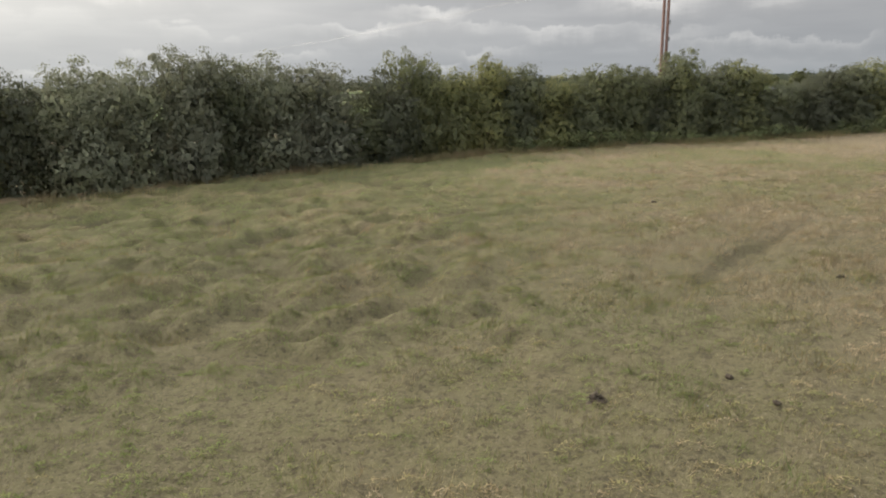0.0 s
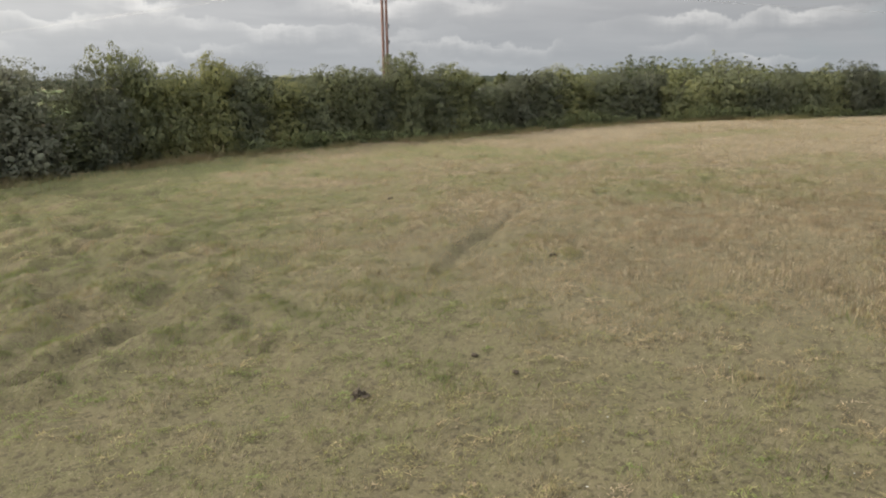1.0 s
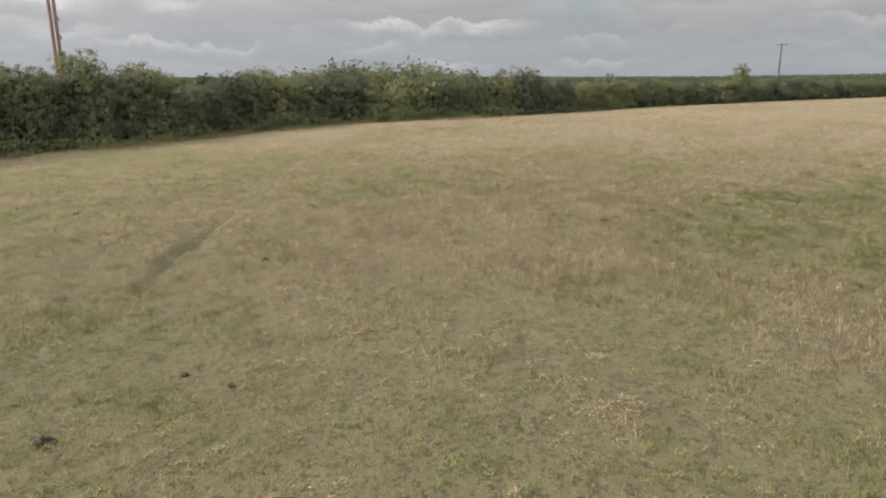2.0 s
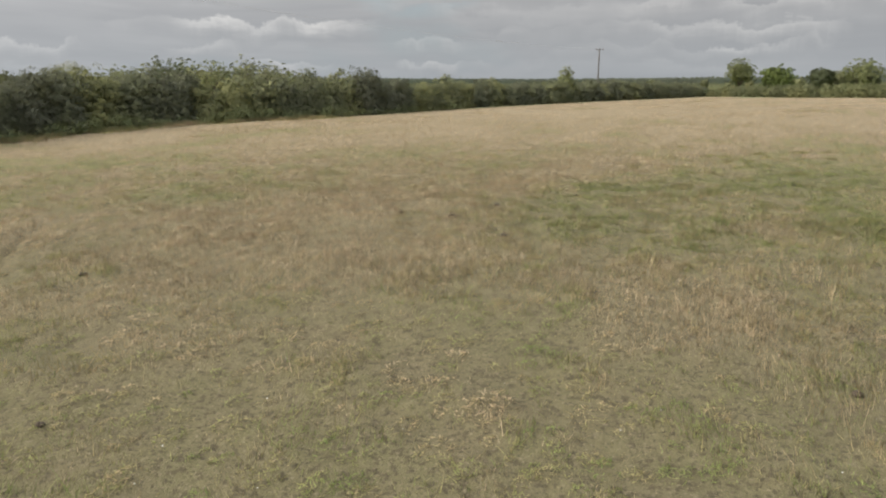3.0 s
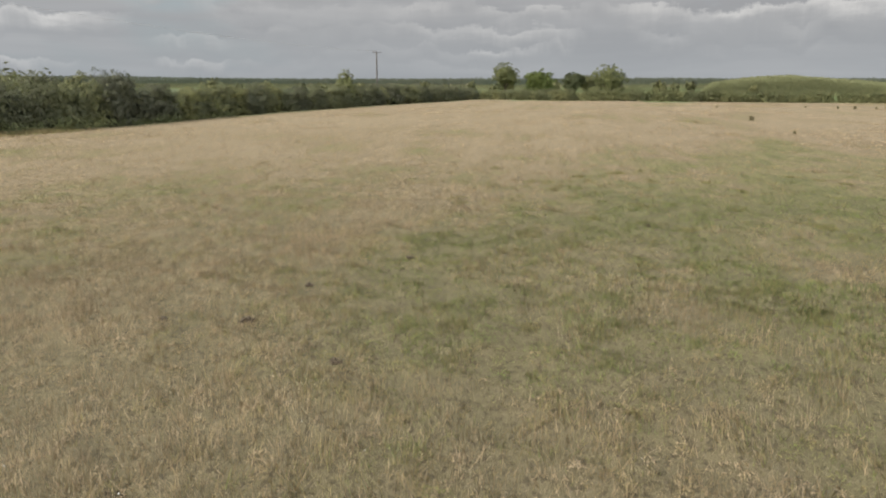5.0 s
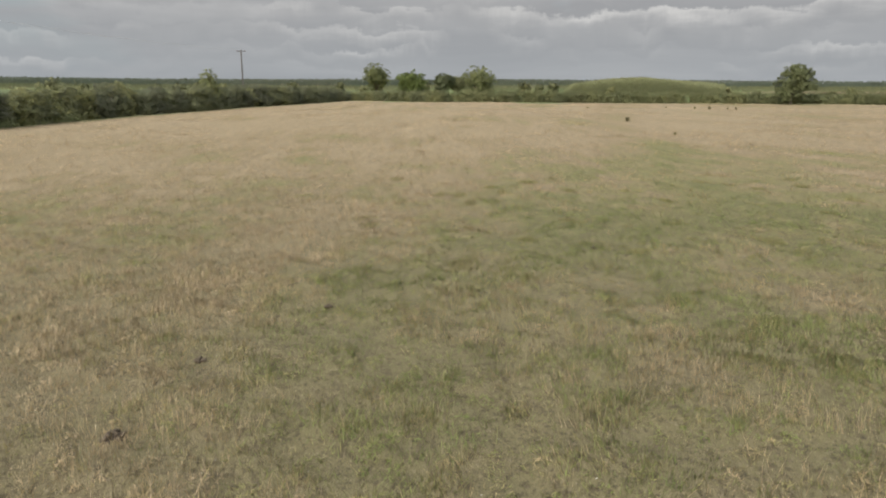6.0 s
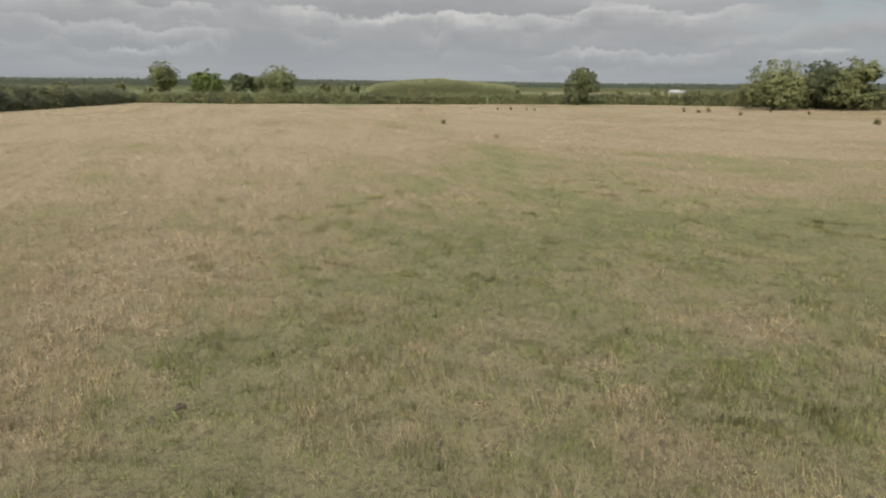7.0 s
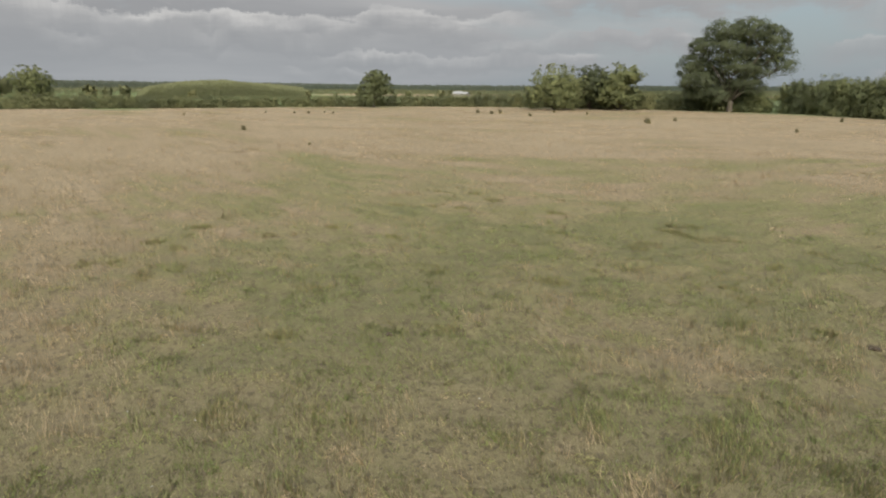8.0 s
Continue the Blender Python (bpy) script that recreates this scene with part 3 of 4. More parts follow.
    fx, fy = [], []
    for (ax, ay), (bx, by) in zip(HEDGE[1:], HEDGE[2:10]):
        k = int(math.hypot(bx - ax, by - ay) * 320)
        t = rng.random(k)
        off = -np.abs(rng.normal(0, 2.2, k)) + 0.9
        length = math.hypot(bx - ax, by - ay)
        fx.append(ax + (bx - ax) * t - (by - ay) / length * off)
        fy.append(ay + (by - ay) * t + (bx - ax) / length * off)
    fx, fy = np.concatenate(fx), np.concatenate(fy)
    some = vnoise(fx, fy, 2.5, 2) > -0.2
    fx, fy = fx[some], fy[some]
    fringe = len(fx)
    cx, cy = np.concatenate([cx, fx]), np.concatenate([cy, fy])
    d = off_line(cx, cy, 6, 6, 22, 8)
    tall = rng.uniform(0.16, 0.38, len(cx)) * np.concatenate([high, rng.uniform(0.9, 2.1, fringe)])
    v = blades(cx, cy, tall, np.where(np.arange(len(cx)) < len(cx) - fringe, 0.004 * np.maximum(d / 14, 1) ** 0.6, 0.0045 * d / 14), rng, 0.7)
    dry = rng.normal(0.84, 0.12, len(cx))
    dry[-fringe:] -= 0.3 + 0.25 * vnoise(fx, fy, 5, 2)
    grass_object("dry_grass_stalks", v, np.clip(dry, 0.05, 1), "pale dry flowering grass stalks standing in the pasture", 0.4)
    # tussocks over the far half of the field, gathered in patches
    n = 60000
    cx, cy = rng.uniform(34, 225, n), rng.uniform(-150, 60, n)
    keep = (in_field(cx, cy) > 0) & (off_line(cx, cy, 0, 4, 19, 8) > 48) & (0.8 * vnoise(cx * 0.6 + cy * 0.3, cy - 0.4 * cx, 8, 3) + 0.6 * vnoise(cx, cy, 2.0, 2) > 0.22)
    cx, cy = cx[keep], cy[keep]
    per = 5
    m = len(cx) * per
    x, y = np.repeat(cx, per) + rng.normal(0, 0.45, m), np.repeat(cy, per) + rng.normal(0, 0.45, m)
    v = blades(x, y, rng.uniform(0.05, 0.15, m), rng.uniform(0.025, 0.06, m), rng, 2.2)
    dry = np.clip(dryness(cx, cy) + rng.normal(-0.16, 0.08, len(cx)), 0, 1)
    grass_object("far_field_grass", v, np.repeat(dry, per), "dry straw-coloured tussocks across the far field", 0.12)


build_grass()


# ---- trees and shrubs ----
def tube(bm, points, radii, sides=7):
    """A tapered branch along points."""
    rings = []
    for i, (p, r) in enumerate(zip(points, radii)):
        p = Vector(p)
        way = (Vector(points[min(i + 1, len(points) - 1)]) - Vector(points[max(i - 1, 0)])).normalized()
        side = way.cross(Vector((0.31, 0.95, 0.1))).normalized()
        up = way.cross(side)
        rings.append([bm.verts.new(p + (side * math.cos(2 * math.pi * k / sides) + up * math.sin(2 * math.pi * k / sides)) * r) for k in range(sides)])
    for a, b in zip(rings, rings[1:]):
        for k in range(sides):
            bm.faces.new((a[k], a[(k + 1) % sides], b[(k + 1) % sides], b[k]))
    bm.faces.new(rings[-1])
    bm.faces.new(rings[0][::-1])


def leaf_blades(centres, normals, size, rng, soft=None):
    """A pointed leaf at each centre; the fourth row is the soft normal of the foliage there."""
    n = len(centres)
    soft = np.array(normals if soft is None else soft, float) + rng.normal(0, 0.17, (n, 3))
    soft /= np.linalg.norm(soft, axis=1, keepdims=True) + 1e-9
    normals = normals + rng.normal(0, 0.45, (n, 3))
    normals /= np.linalg.norm(normals, axis=1, keepdims=True) + 1e-9
    ref = rng.normal(0, 1, (n, 3))
    u = np.cross(normals, ref)
    u /= np.linalg.norm(u, axis=1, keepdims=True) + 1e-9
    w = np.cross(normals, u)
    s = (size * rng.uniform(0.6, 1.35, n))[:, None]
    v = np.empty((n, 4, 3))
    v[:, 0] = centres - u * s * 0.8 - w * s * 0.55
    v[:, 1] = centres - u * s * 0.8 + w * s * 0.55
    v[:, 2] = centres + u * s
    v[:, 3] = soft
    return v


def crown(lobes, clumps, per, leaf, spreadr, rng, inner=0.3, floor=0.0):
    """Leafy sprays, each a rounded tuft of leaves, over and inside a set of ellipsoid lobes (x, y, z, rx, ry, rz)."""
    lobes = np.asarray(lobes, float)
    area = lobes[:, 3] * lobes[:, 4] + lobes[:, 5] * lobes[:, 3]
    pick = rng.choice(len(lobes), clumps, p=area / area.sum())
    L = lobes[pick]
    d = rng.normal(0, 1, (clumps, 3)) + np.array([0, 0, 0.35])
    d /= np.linalg.norm(d, axis=1, keepdims=True)
    frac = np.where(rng.random(clumps) < inner, rng.uniform(0.35, 0.85, clumps), rng.uniform(0.8, 1.06, clumps))
    c = L[:, :3] + d * L[:, 3:] * frac[:, None]
    ok = c[:, 2] > floor + 0.15
    c, d = c[ok], d[ok]
    n = len(c) * per
    ball = np.repeat(spreadr * rng.uniform(0.7, 2.1, len(c)), per)[:, None]
    dd = np.repeat(d, per, 0)
    e = rng.normal(0, 1, (n, 3)) + 0.55 * dd + np.array([0, 0, 0.3])
    e /= np.linalg.norm(e, axis=1, keepdims=True)
    off = e * ball * np.array([1.1, 1.1, 0.75]) * (rng.random(n) ** 0.35 * 1.08)[:, None]
    # a few leaves stray beyond their spray
    off *= np.where(rng.random(n) < 0.1, rng.uniform(1.1, 1.6, n), 1.0)[:, None]
    p = np.repeat(c, per, 0) + off
    q = p[:, 2] > floor
    return leaf_blades(p[q], e[q], leaf, rng, 0.45 * e[q] + 0.7 * dd[q] + np.array([0, 0, 0.3]))


def leaf_mesh(name, v, mat, twigs=None):
    """Leaves, with the thinnest twigs among them as a second material."""
    n = len(v)
    me = mesh_of(name, v[:, :3].reshape(-1, 3), np.arange(n * 3).reshape(n, 3), 3, mat, [("lie", np.repeat(v[:, 3], 3, 0))])
    if twigs is not None:
        bm = bmesh.new()
        bm.from_mesh(me)
        old = len(bm.faces)
        for points, radii in twigs:
            tube(bm, points, radii, 4)
        for i, f in enumerate(bm.faces):
            if i >= old:
                f.material_index = 1
        bm.to_mesh(me)
        bm.free()
        me.materials.append(M_BARK)
    return me


def heart(lobes, count, leaf, rng):
    """Shaded foliage deep inside the lobes, so that a crown is not seen through."""
    lobes = np.asarray(lobes, float)
    bulk = lobes[:, 3] * lobes[:, 4] * lobes[:, 5]
    L = lobes[rng.choice(len(lobes), count, p=bulk / bulk.sum())]
    d = rng.normal(0, 1, (count, 3))
    d /= np.linalg.norm(d, axis=1, keepdims=True)
    c = L[:, :3] + d * L[:, 3:] * (0.78 * rng.random(count) ** 0.45)[:, None]
    keep = c[:, 2] > leaf * 0.3
    return leaf_blades(c[keep], d[keep], leaf, rng)


def stem(parent, points, radii, sides=6, name="stem", label=""):
    bm = bmesh.new()
    tube(bm, points, radii, sides)
    return part(name, bm_mesh(name, bm, M_BARK, True), parent, label)


def shrub(seed, tall, wide, clumps, per, leaf, mat=None, sprigs=10, stems=4, name="hedge_shrub", fluff=0.05):
    """A hedge shrub: several stems from the ground, billowing lobes and a skirt of leaves to the foot."""
    rng = np.random.default_rng(seed)
    lobes = [(0, 0, tall * 0.47, wide * 0.38, wide * 0.38, tall * 0.45)]
    for i in range(6):
        a = (i + 0.8 * rng.random()) / 6 * 2 * math.pi
        r = wide * 0.5 * rng.uniform(0.3, 0.6)
        z = tall * rng.uniform(0.48, 0.8)
        s = wide * rng.uniform(0.18, 0.29)
        lobes.append((r * math.cos(a), r * math.sin(a), z, s, s, min(s * rng.uniform(0.8, 1.0), tall - z)))
    for i in range(7):
        a = (i + rng.random()) / 7 * 2 * math.pi
        r = wide * 0.5 * rng.uniform(0.5, 0.72)
        s = wide * rng.uniform(0.16, 0.22)
        lobes.append((r * math.cos(a), r * math.sin(a), tall * rng.uniform(0.1, 0.3), s, s, s * 1.5))
    v = [crown(lobes, clumps, per, leaf, wide * fluff, rng, 0.12), heart(lobes, clumps * per // 5, leaf * 2.2, rng)]
    # rank growth round the foot
    k = clumps * per // 5
    big = np.where(np.arange(k) % 2, leaf * 2.0, leaf * 1.1)
    a, r = rng.random(k) * 6.283, wide * np.where(np.arange(k) % 2, 0.36, 0.47) * np.sqrt(rng.random(k))
    foot = np.stack([r * np.cos(a), r * np.sin(a), tall * 0.4 * rng.random(k)], 1)
    foot[:, 2] = foot[:, 2] ** 1.3
    v[1] = np.concatenate([v[1], leaf_blades(foot, np.stack([np.cos(a), np.sin(a), 0.3 + 0 * a], 1), big, rng)])
    ob = new(name)
    for i in range(stems):
        a = (i + rng.random()) / stems * 2 * math.pi
        r = wide * rng.uniform(0.1, 0.33)
        tip = Vector((r * math.cos(a), r * math.sin(a), tall * rng.uniform(0.55, 0.85)))
        mid = tip * 0.45 + Vector((rng.normal(0, 0.03), rng.normal(0, 0.03), 0)) * wide
        foot = 0.045 * wide
        stem(ob, [(foot * math.cos(a), foot * math.sin(a), -0.02 * tall), mid, tip], [0.012 * tall, 0.008 * tall, 0.0025 * tall])
    twigs = []
    # long shoots that stand out of the top
    for i in range(sprigs):
        a = rng.random() * 2 * math.pi
        r = wide * 0.42 * math.sqrt(rng.random())
        base = Vector((r * math.cos(a), r * math.sin(a), tall * rng.uniform(0.74, 0.9)))
        top = base + Vector((rng.normal(0, 0.06), rng.normal(0, 0.06), rng.uniform(0.06, 0.2))) * tall
        mid = base.lerp(top, 0.5) + Vector((rng.normal(0, 0.013), rng.normal(0, 0.013), 0)) * tall
        twigs.append(([base, mid, top], [0.0032 * tall, 0.0024 * tall, 0.0012 * tall]))
        k = 22
        s = rng.random(k)
        p = np.array(base)[None] * (1 - s[:, None]) + np.array(top)[None] * s[:, None] + rng.normal(0, 0.018 * tall, (k, 3))
        v.append(leaf_blades(p, np.tile([0, 0, 1.0], (k, 1)), leaf * 0.7, rng))
    leaves = np.concatenate(v[:2])
    k = 0.97 * tall / np.percentile(leaves[:, 0, 2], 98.5)
    leaves[:, :3, 2] *= k
    part("crown", leaf_mesh("crown", np.concatenate([leaves] + v[2:]), mat or M_HEDGE, twigs), ob)
    return ob


def broad_tree(seed, tall, wide, bole, clumps, per, leaf, mat, lobes=None, name="tree", open_work=0.25, core=14, limbs=True):
    """A field tree: tapered trunk, limbs and a lobed crown with gaps."""
    rng = np.random.default_rng(seed)
    if lobes is None:
        lobes = [(0, 0, bole + (tall - bole) * 0.5, wide * 0.41, wide * 0.41, (tall - bole) * 0.47)]
        for i in range(11):
            a = rng.random() * 2 * math.pi
            r = wide * 0.5 * rng.uniform(0.35, 0.66)
            z = bole + (tall - bole) * rng.uniform(0.15, 0.74) * (1 - 0.3 * (2 * r / wide) ** 2)
            s = wide * rng.uniform(0.16, 0.25)
            lobes.append((r * math.cos(a), r * math.sin(a), z, s, s, min(s * 0.85, tall - z)))
        # low-branched trees are clothed to the ground
        for i in range(7 if bole < 1.2 else 0):
            a = (i + rng.random()) / 7 * 2 * math.pi
            r, s = wide * 0.5 * rng.uniform(0.45, 0.66), wide * rng.uniform(0.15, 0.2)
            lobes.append((r * math.cos(a), r * math.sin(a), tall * rng.uniform(0.14, 0.26), s, s, s))
    tr = tall * 0.028
    fork = Vector((rng.normal(0, 0.01) * tall, rng.normal(0, 0.01) * tall, bole * 1.15))
    ob = new(name)
    stem(ob, [(0, 0, -0.4), (0, 0, 0.4), fork * 0.6, fork], [tr * 1.5, tr * 1.15, tr, tr * 0.85], 10, "trunk", "rough grey-brown trunk")
    twigs = []
    for (x, y, z, rx, ry, rz) in lobes:
        end = Vector((x, y, z))
        mid = fork.lerp(end, 0.5) + Vector((rng.normal(0, 0.03) * wide, rng.normal(0, 0.03) * wide, 0.03 * tall))
        if not limbs:
            continue
        stem(ob, [fork - Vector((0, 0, 0.3)), mid, end], [tr * 0.5, tr * 0.3, tr * 0.08], 6, "limb")
        for k in range(3):
            tip = end + Vector((rng.normal(0, rx * 0.5), rng.normal(0, ry * 0.5), rng.uniform(0, rz * 0.8)))
            joint = mid.lerp(end, 0.6)
            twigs.append(([joint, (joint + tip) / 2 + Vector((0, 0, 0.01 * tall)), tip], [tr * 0.2, tr * 0.12, tr * 0.04]))
    part("crown", leaf_mesh("crown", np.concatenate([crown(lobes, clumps, per, leaf, wide * 0.03, rng, open_work, bole * 0.5), heart(lobes, clumps * per // core, leaf * 2.6, rng)]), mat, twigs), ob)
    return ob


def put(ob, x, y, turn=0.0, size=1.0, lift=1.0, drop=0.12):
    """Stand a thing on the ground."""
    ob.matrix_basis = Matrix.LocRotScale((x, y, float(height(x, y)) - drop), Euler((0, 0, turn)), (size, size, size * lift))
    return ob


class Kinds:
    """A few different plants of one sort, each used once and then copied."""

    def __init__(self, plants):
        self.plants, self.used = plants, set()

    def place(self, k, x, y, turn, size, lift, drop=0.12):
        k = int(k) % len(self.plants)
        ob = self.plants[k]
        if k in self.used:
            ob = copy_thing(ob, pose(0, 0, 0))
        self.used.add(k)
        return put(ob, x, y, turn, size, lift, drop)


def along(line, step, rng, jitter, start=0.0, end=1e9):
    """Places along a broken line, step apart: x, y, the way to the left of the line, metres along it."""
    out, carry, gone = [], 0.0, 0.0
    for (ax, ay), (bx, by) in zip(line, line[1:]):
        length = math.hypot(bx - ax, by - ay)
        s = carry
        while s < length:
            t = s / length
            nx, ny = -(by - ay) / length, (bx - ax) / length
            j = rng.normal(0, jitter)
            if start <= gone + s < end:
                out.append((ax + (bx - ax) * t + nx * j, ay + (by - ay) * t + ny * j, nx, ny, gone + s))
            s += step * rng.uniform(0.85, 1.15)
        carry = s - length
        gone += length
    return out


def hedge_top(s):
    return float(np.interp(s, [p[0] for p in HEDGE_TOP], [p[1] for p in HEDGE_TOP]))


def build_hedge():
    rng = np.random.default_rng(21)
    near = Kinds([shrub(100 + i, 6.6, 6.0, 310, 46, 0.08, sprigs=2, fluff=0.05) for i in range(4)])
    grey = Kinds([shrub(120 + i, 6.6, 6.0, 310, 46, 0.08, M_HEDGE_GLARE, sprigs=3, fluff=0.05) for i in range(3)])
    for x, y, nx, ny, s in along(HEDGE, 3.3, rng, 0.7, 18, 112):
        px, py = x + nx * 2.5, y + ny * 2.5
        size = rng.uniform(0.85, 1.25)
        tall = (1.05 if s < 50 else 1.13) * (0.5 * min(hedge_top(s - 1.6), hedge_top(s + 1.6)) + 0.5 * hedge_top(s))
        size = size * (0.8 if tall < 5.6 else 1.0)
        lift = tall * rng.uniform(0.86, 1.12) / (6.6 * size)
        # towards the near end most shrubs take the glare-paled leaf copy
        paled = rng.random() < 0.8 * float(smooth(58, 34, s))
        ob = (grey if paled else near).place(rng.integers(12), px, py, rng.random() * 6.28, size, lift)
        tagged(ob, "dense field hedge shrub, its leaves greyed and paled for glare" if paled else "dense olive and dark green hawthorn shrub in the field hedge", "shrub", "shrubs of the field hedge")
    mid = Kinds([shrub(140 + i, 5.6, 5.6, 140, 44, 0.1, sprigs=1, stems=3, fluff=0.055) for i in range(4)])
    for x, y, nx, ny, s in along(HEDGE, 3.4, rng, 0.5, 109.5):
        px, py = x + nx * 2.4, y + ny * 2.4
        size = rng.uniform(0.9, 1.25)
        lift = hedge_top(s) * rng.uniform(0.82, 1.1) / (5.6 * size)
        ob = mid.place(rng.integers(4), px, py, rng.random() * 6.28, size, lift)
        tagged(ob, "olive green shrub with yellowing tips in the long hedge", "shrub", "shrubs of the field hedge")
    # one taller pointed bush in the long hedge
    cone = shrub(160, 8.0, 4.8, 260, 12, 0.16, M_OAK, sprigs=3, stems=3)
    tagged(put(cone, 152.5, 53.2), "pointed bush standing taller than the long hedge", "shrub")
    # the far boundary, lower and smoother, then high again behind the oak
    low = Kinds([shrub(170 + i, 3.6, 6.4, 74, 38, 0.12, M_FAR, sprigs=0, stems=3, fluff=0.09) for i in range(4)])
    high = Kinds([shrub(180 + i, 6.0, 6.0, 190, 44, 0.11, M_OAK, sprigs=2, stems=3, fluff=0.07) for i in range(3)])
    for x, y, nx, ny, s in along(FAR_EDGE, 3.7, rng, 0.5):
        px, py = x - nx * -3.0, y - ny * -3.0
        size = rng.uniform(0.9, 1.1)
        tall = 3.4 + 0.3 * float(vnoise(px, py, 14, 2)) + 0.9 * float(smooth(175, 150, px) * smooth(-80, -100, py)) + 2.6 * float(smooth(104, 94, px) * smooth(-90, -110, py))
        if px < 118 and py < -95:
            ob = high.place(rng.integers(3), px, py, rng.random() * 6.28, size, tall / (6.0 * size))
        else:
            ob = low.place(rng.integers(4), px, py, rng.random() * 6.28, size, tall / (3.6 * size))
        tagged(ob, "green shrub in the far field boundary", "shrub", "shrubs of the far boundary")


build_hedge()


def build_trees():
    rng = np.random.default_rng(31)
    lobes = [(-2.5, 0, 16.4, 3.6, 4.0, 2.6), (2.6, 1, 17.0, 3.6, 4.2, 2.6), (6.6, 0, 15.0, 3.4, 3.8, 2.8), (-6.6, 0, 13.2, 3.0, 3.6, 2.4), (-2.0, -2.5, 12.8, 3.6, 3.6, 2.3), (2.8, 3, 12.6, 3.6, 4.0, 2.3), (8.2, 0, 11.6, 3.0, 3.4, 2.2), (10.0, 0, 9.6, 1.7, 2.2, 1.2),
             (-8.6, 0, 9.6, 2.6, 3.4, 2.2), (-4.6, 2, 9.4, 3.2, 3.6, 2.2), (0.4, -2, 9.0, 3.4, 3.6, 2.2), (5.0, 1, 8.8, 3.0, 3.6, 2.0), (-8.6, 0, 6.4, 2.7, 3.4, 2.3), (-5.4, -1, 5.6, 3.1, 3.4, 2.4), (-1.4, 1, 5.4, 3.0, 3.2, 2.2), (2.8, 0, 5.8, 3.0, 3.2, 2.0), (-6.8, 1, 3.4, 2.8, 2.8, 1.8), (-2.6, 2.6, 3.0, 2.4, 2.4, 1.5), (1.8, 2.8, 3.6, 2.0, 2.2, 1.4), (-3.0, -2.6, 3.2, 2.4, 2.4, 1.5), (4.6, -1, 4.6, 1.8, 2.0, 1.2)]
    oak = broad_tree(301, 20.5, 26, 2.2, 760, 105, 0.15, M_OAK, lobes, "oak_tree", 0.15, 22)
    tagged(put(oak, 107.0, -129.5, radians(-147.5)), "large spreading green oak on the field boundary", "tree")
    lobes = [(-0.6, 0, 2.6, 3.2, 3.2, 2.4), (1.4, 0, 6.8, 3.4, 3.4, 2.8), (-1.4, 0.5, 5.4, 3.0, 3.0, 2.6), (2.6, 0, 5.0, 2.8, 2.8, 2.0), (0.4, 0, 8.0, 2.6, 2.6, 1.8)]
    oak = broad_tree(302, 9.9, 12, 1.6, 330, 60, 0.14, M_OAK, lobes, "oak_tree", 0.3)
    tagged(put(oak, 183.5, -83.0, radians(-119)), "round-headed oak leaning over the far boundary", "tree")
    # three trees standing together at the corner
    for k, (x, y, tall, wide, m) in enumerate(((137.0, -105.5, 11.2, 16.0, M_OAK), (134.0, -114.5, 10.8, 10.5, M_OAK), (126.5, -115.5, 11.4, 11.5, M_OAK))):
        t = broad_tree(310 + k, tall, wide, 0.5, 520, 64, 0.13, m, None, "field_tree", 0.35, 9)
        tagged(put(t, x, y, k * 1.3), "dark green bushy tree in a clump on the boundary", "tree", "clump of boundary trees")
    # the row beyond the far hedge
    row = ((313.9, 33.2, 15.0, 14, 2.5, M_OAK, "dark loose-crowned tree"), (249.9, 14.6, 10.2, 12.0, 0.8, M_LIME, "bright yellow-green rounded tree"), (303.0, 4.0, 9.8, 11, 1.5, M_OAK, "dull green tree"), (312.0, -2.5, 9.0, 9.5, 1.5, M_FAR, "dull green tree"), (274.5, -9.4, 12.2, 14, 1.0, M_OAK, "dark round-headed tree"))
    for k, (x, y, tall, wide, bole, m, what) in enumerate(row):
        t = broad_tree(330 + k, tall, wide, bole, 380, 56, 0.17, m, None, "field_tree", 0.4)
        tagged(put(t, x, y, k * 1.1), what + " in the row beyond the far hedge", "tree", "row of distant trees")
    # wood behind the long hedge, and trees scattered over the farmland
    wood = Kinds([broad_tree(350 + i, 9.5, 9.0, 1.0, 170, 38, 0.12, M_HEDGE if i % 2 else M_OAK, None, "woodland_tree", 0.4) for i in range(4)])
    for i in range(30):
        az = radians(32.5 + 17.5 * (i + rng.random()) / 30)
        r = rng.uniform(128, 172)
        peak = 0.66 + 0.34 * float(smooth(32, 39, math.degrees(az)) * smooth(52, 45, math.degrees(az)))
        x, y = r * math.sin(az), r * math.cos(az)
        ob = wood.place(rng.integers(4), x, y, rng.random() * 6.28, rng.uniform(0.9, 1.15), peak * rng.uniform(0.92, 1.05) * r / 150)
        tagged(ob, "green tree in the wood rising behind the hedge", "tree", "trees of the wood")
    far = Kinds([broad_tree(370 + i, 9.0, 9.5, 0.8, 66, 16, 0.46, M_FAR, None, "distant_tree", 0.4, 8, i == 0) for i in range(4)])
    spots = [(az + rng.normal(0, 0.7), rng.uniform(330, 520), rng.uniform(0.8, 1.25)) for az in np.linspace(19, 33, 12)]
    spots += [(az + rng.normal(0, 0.5), rng.uniform(300, 620), rng.uniform(0.55, 1.0)) for az in np.linspace(60, 90, 18)]
    spots += [(az + rng.normal(0, 0.5), rng.uniform(330, 640), rng.uniform(0.35, 0.7)) for az in np.linspace(96, 150, 26)]
    spots += [(96.2, 430, 1.0), (98.5, 440, 0.85), (97.4, 450, 0.75)]
    for az, r, size in spots:
        x, y = r * math.sin(radians(az)), r * math.cos(radians(az))
        ob = far.place(rng.integers(4), x, y, rng.random() * 6.28, size, rng.uniform(0.8, 1.05))
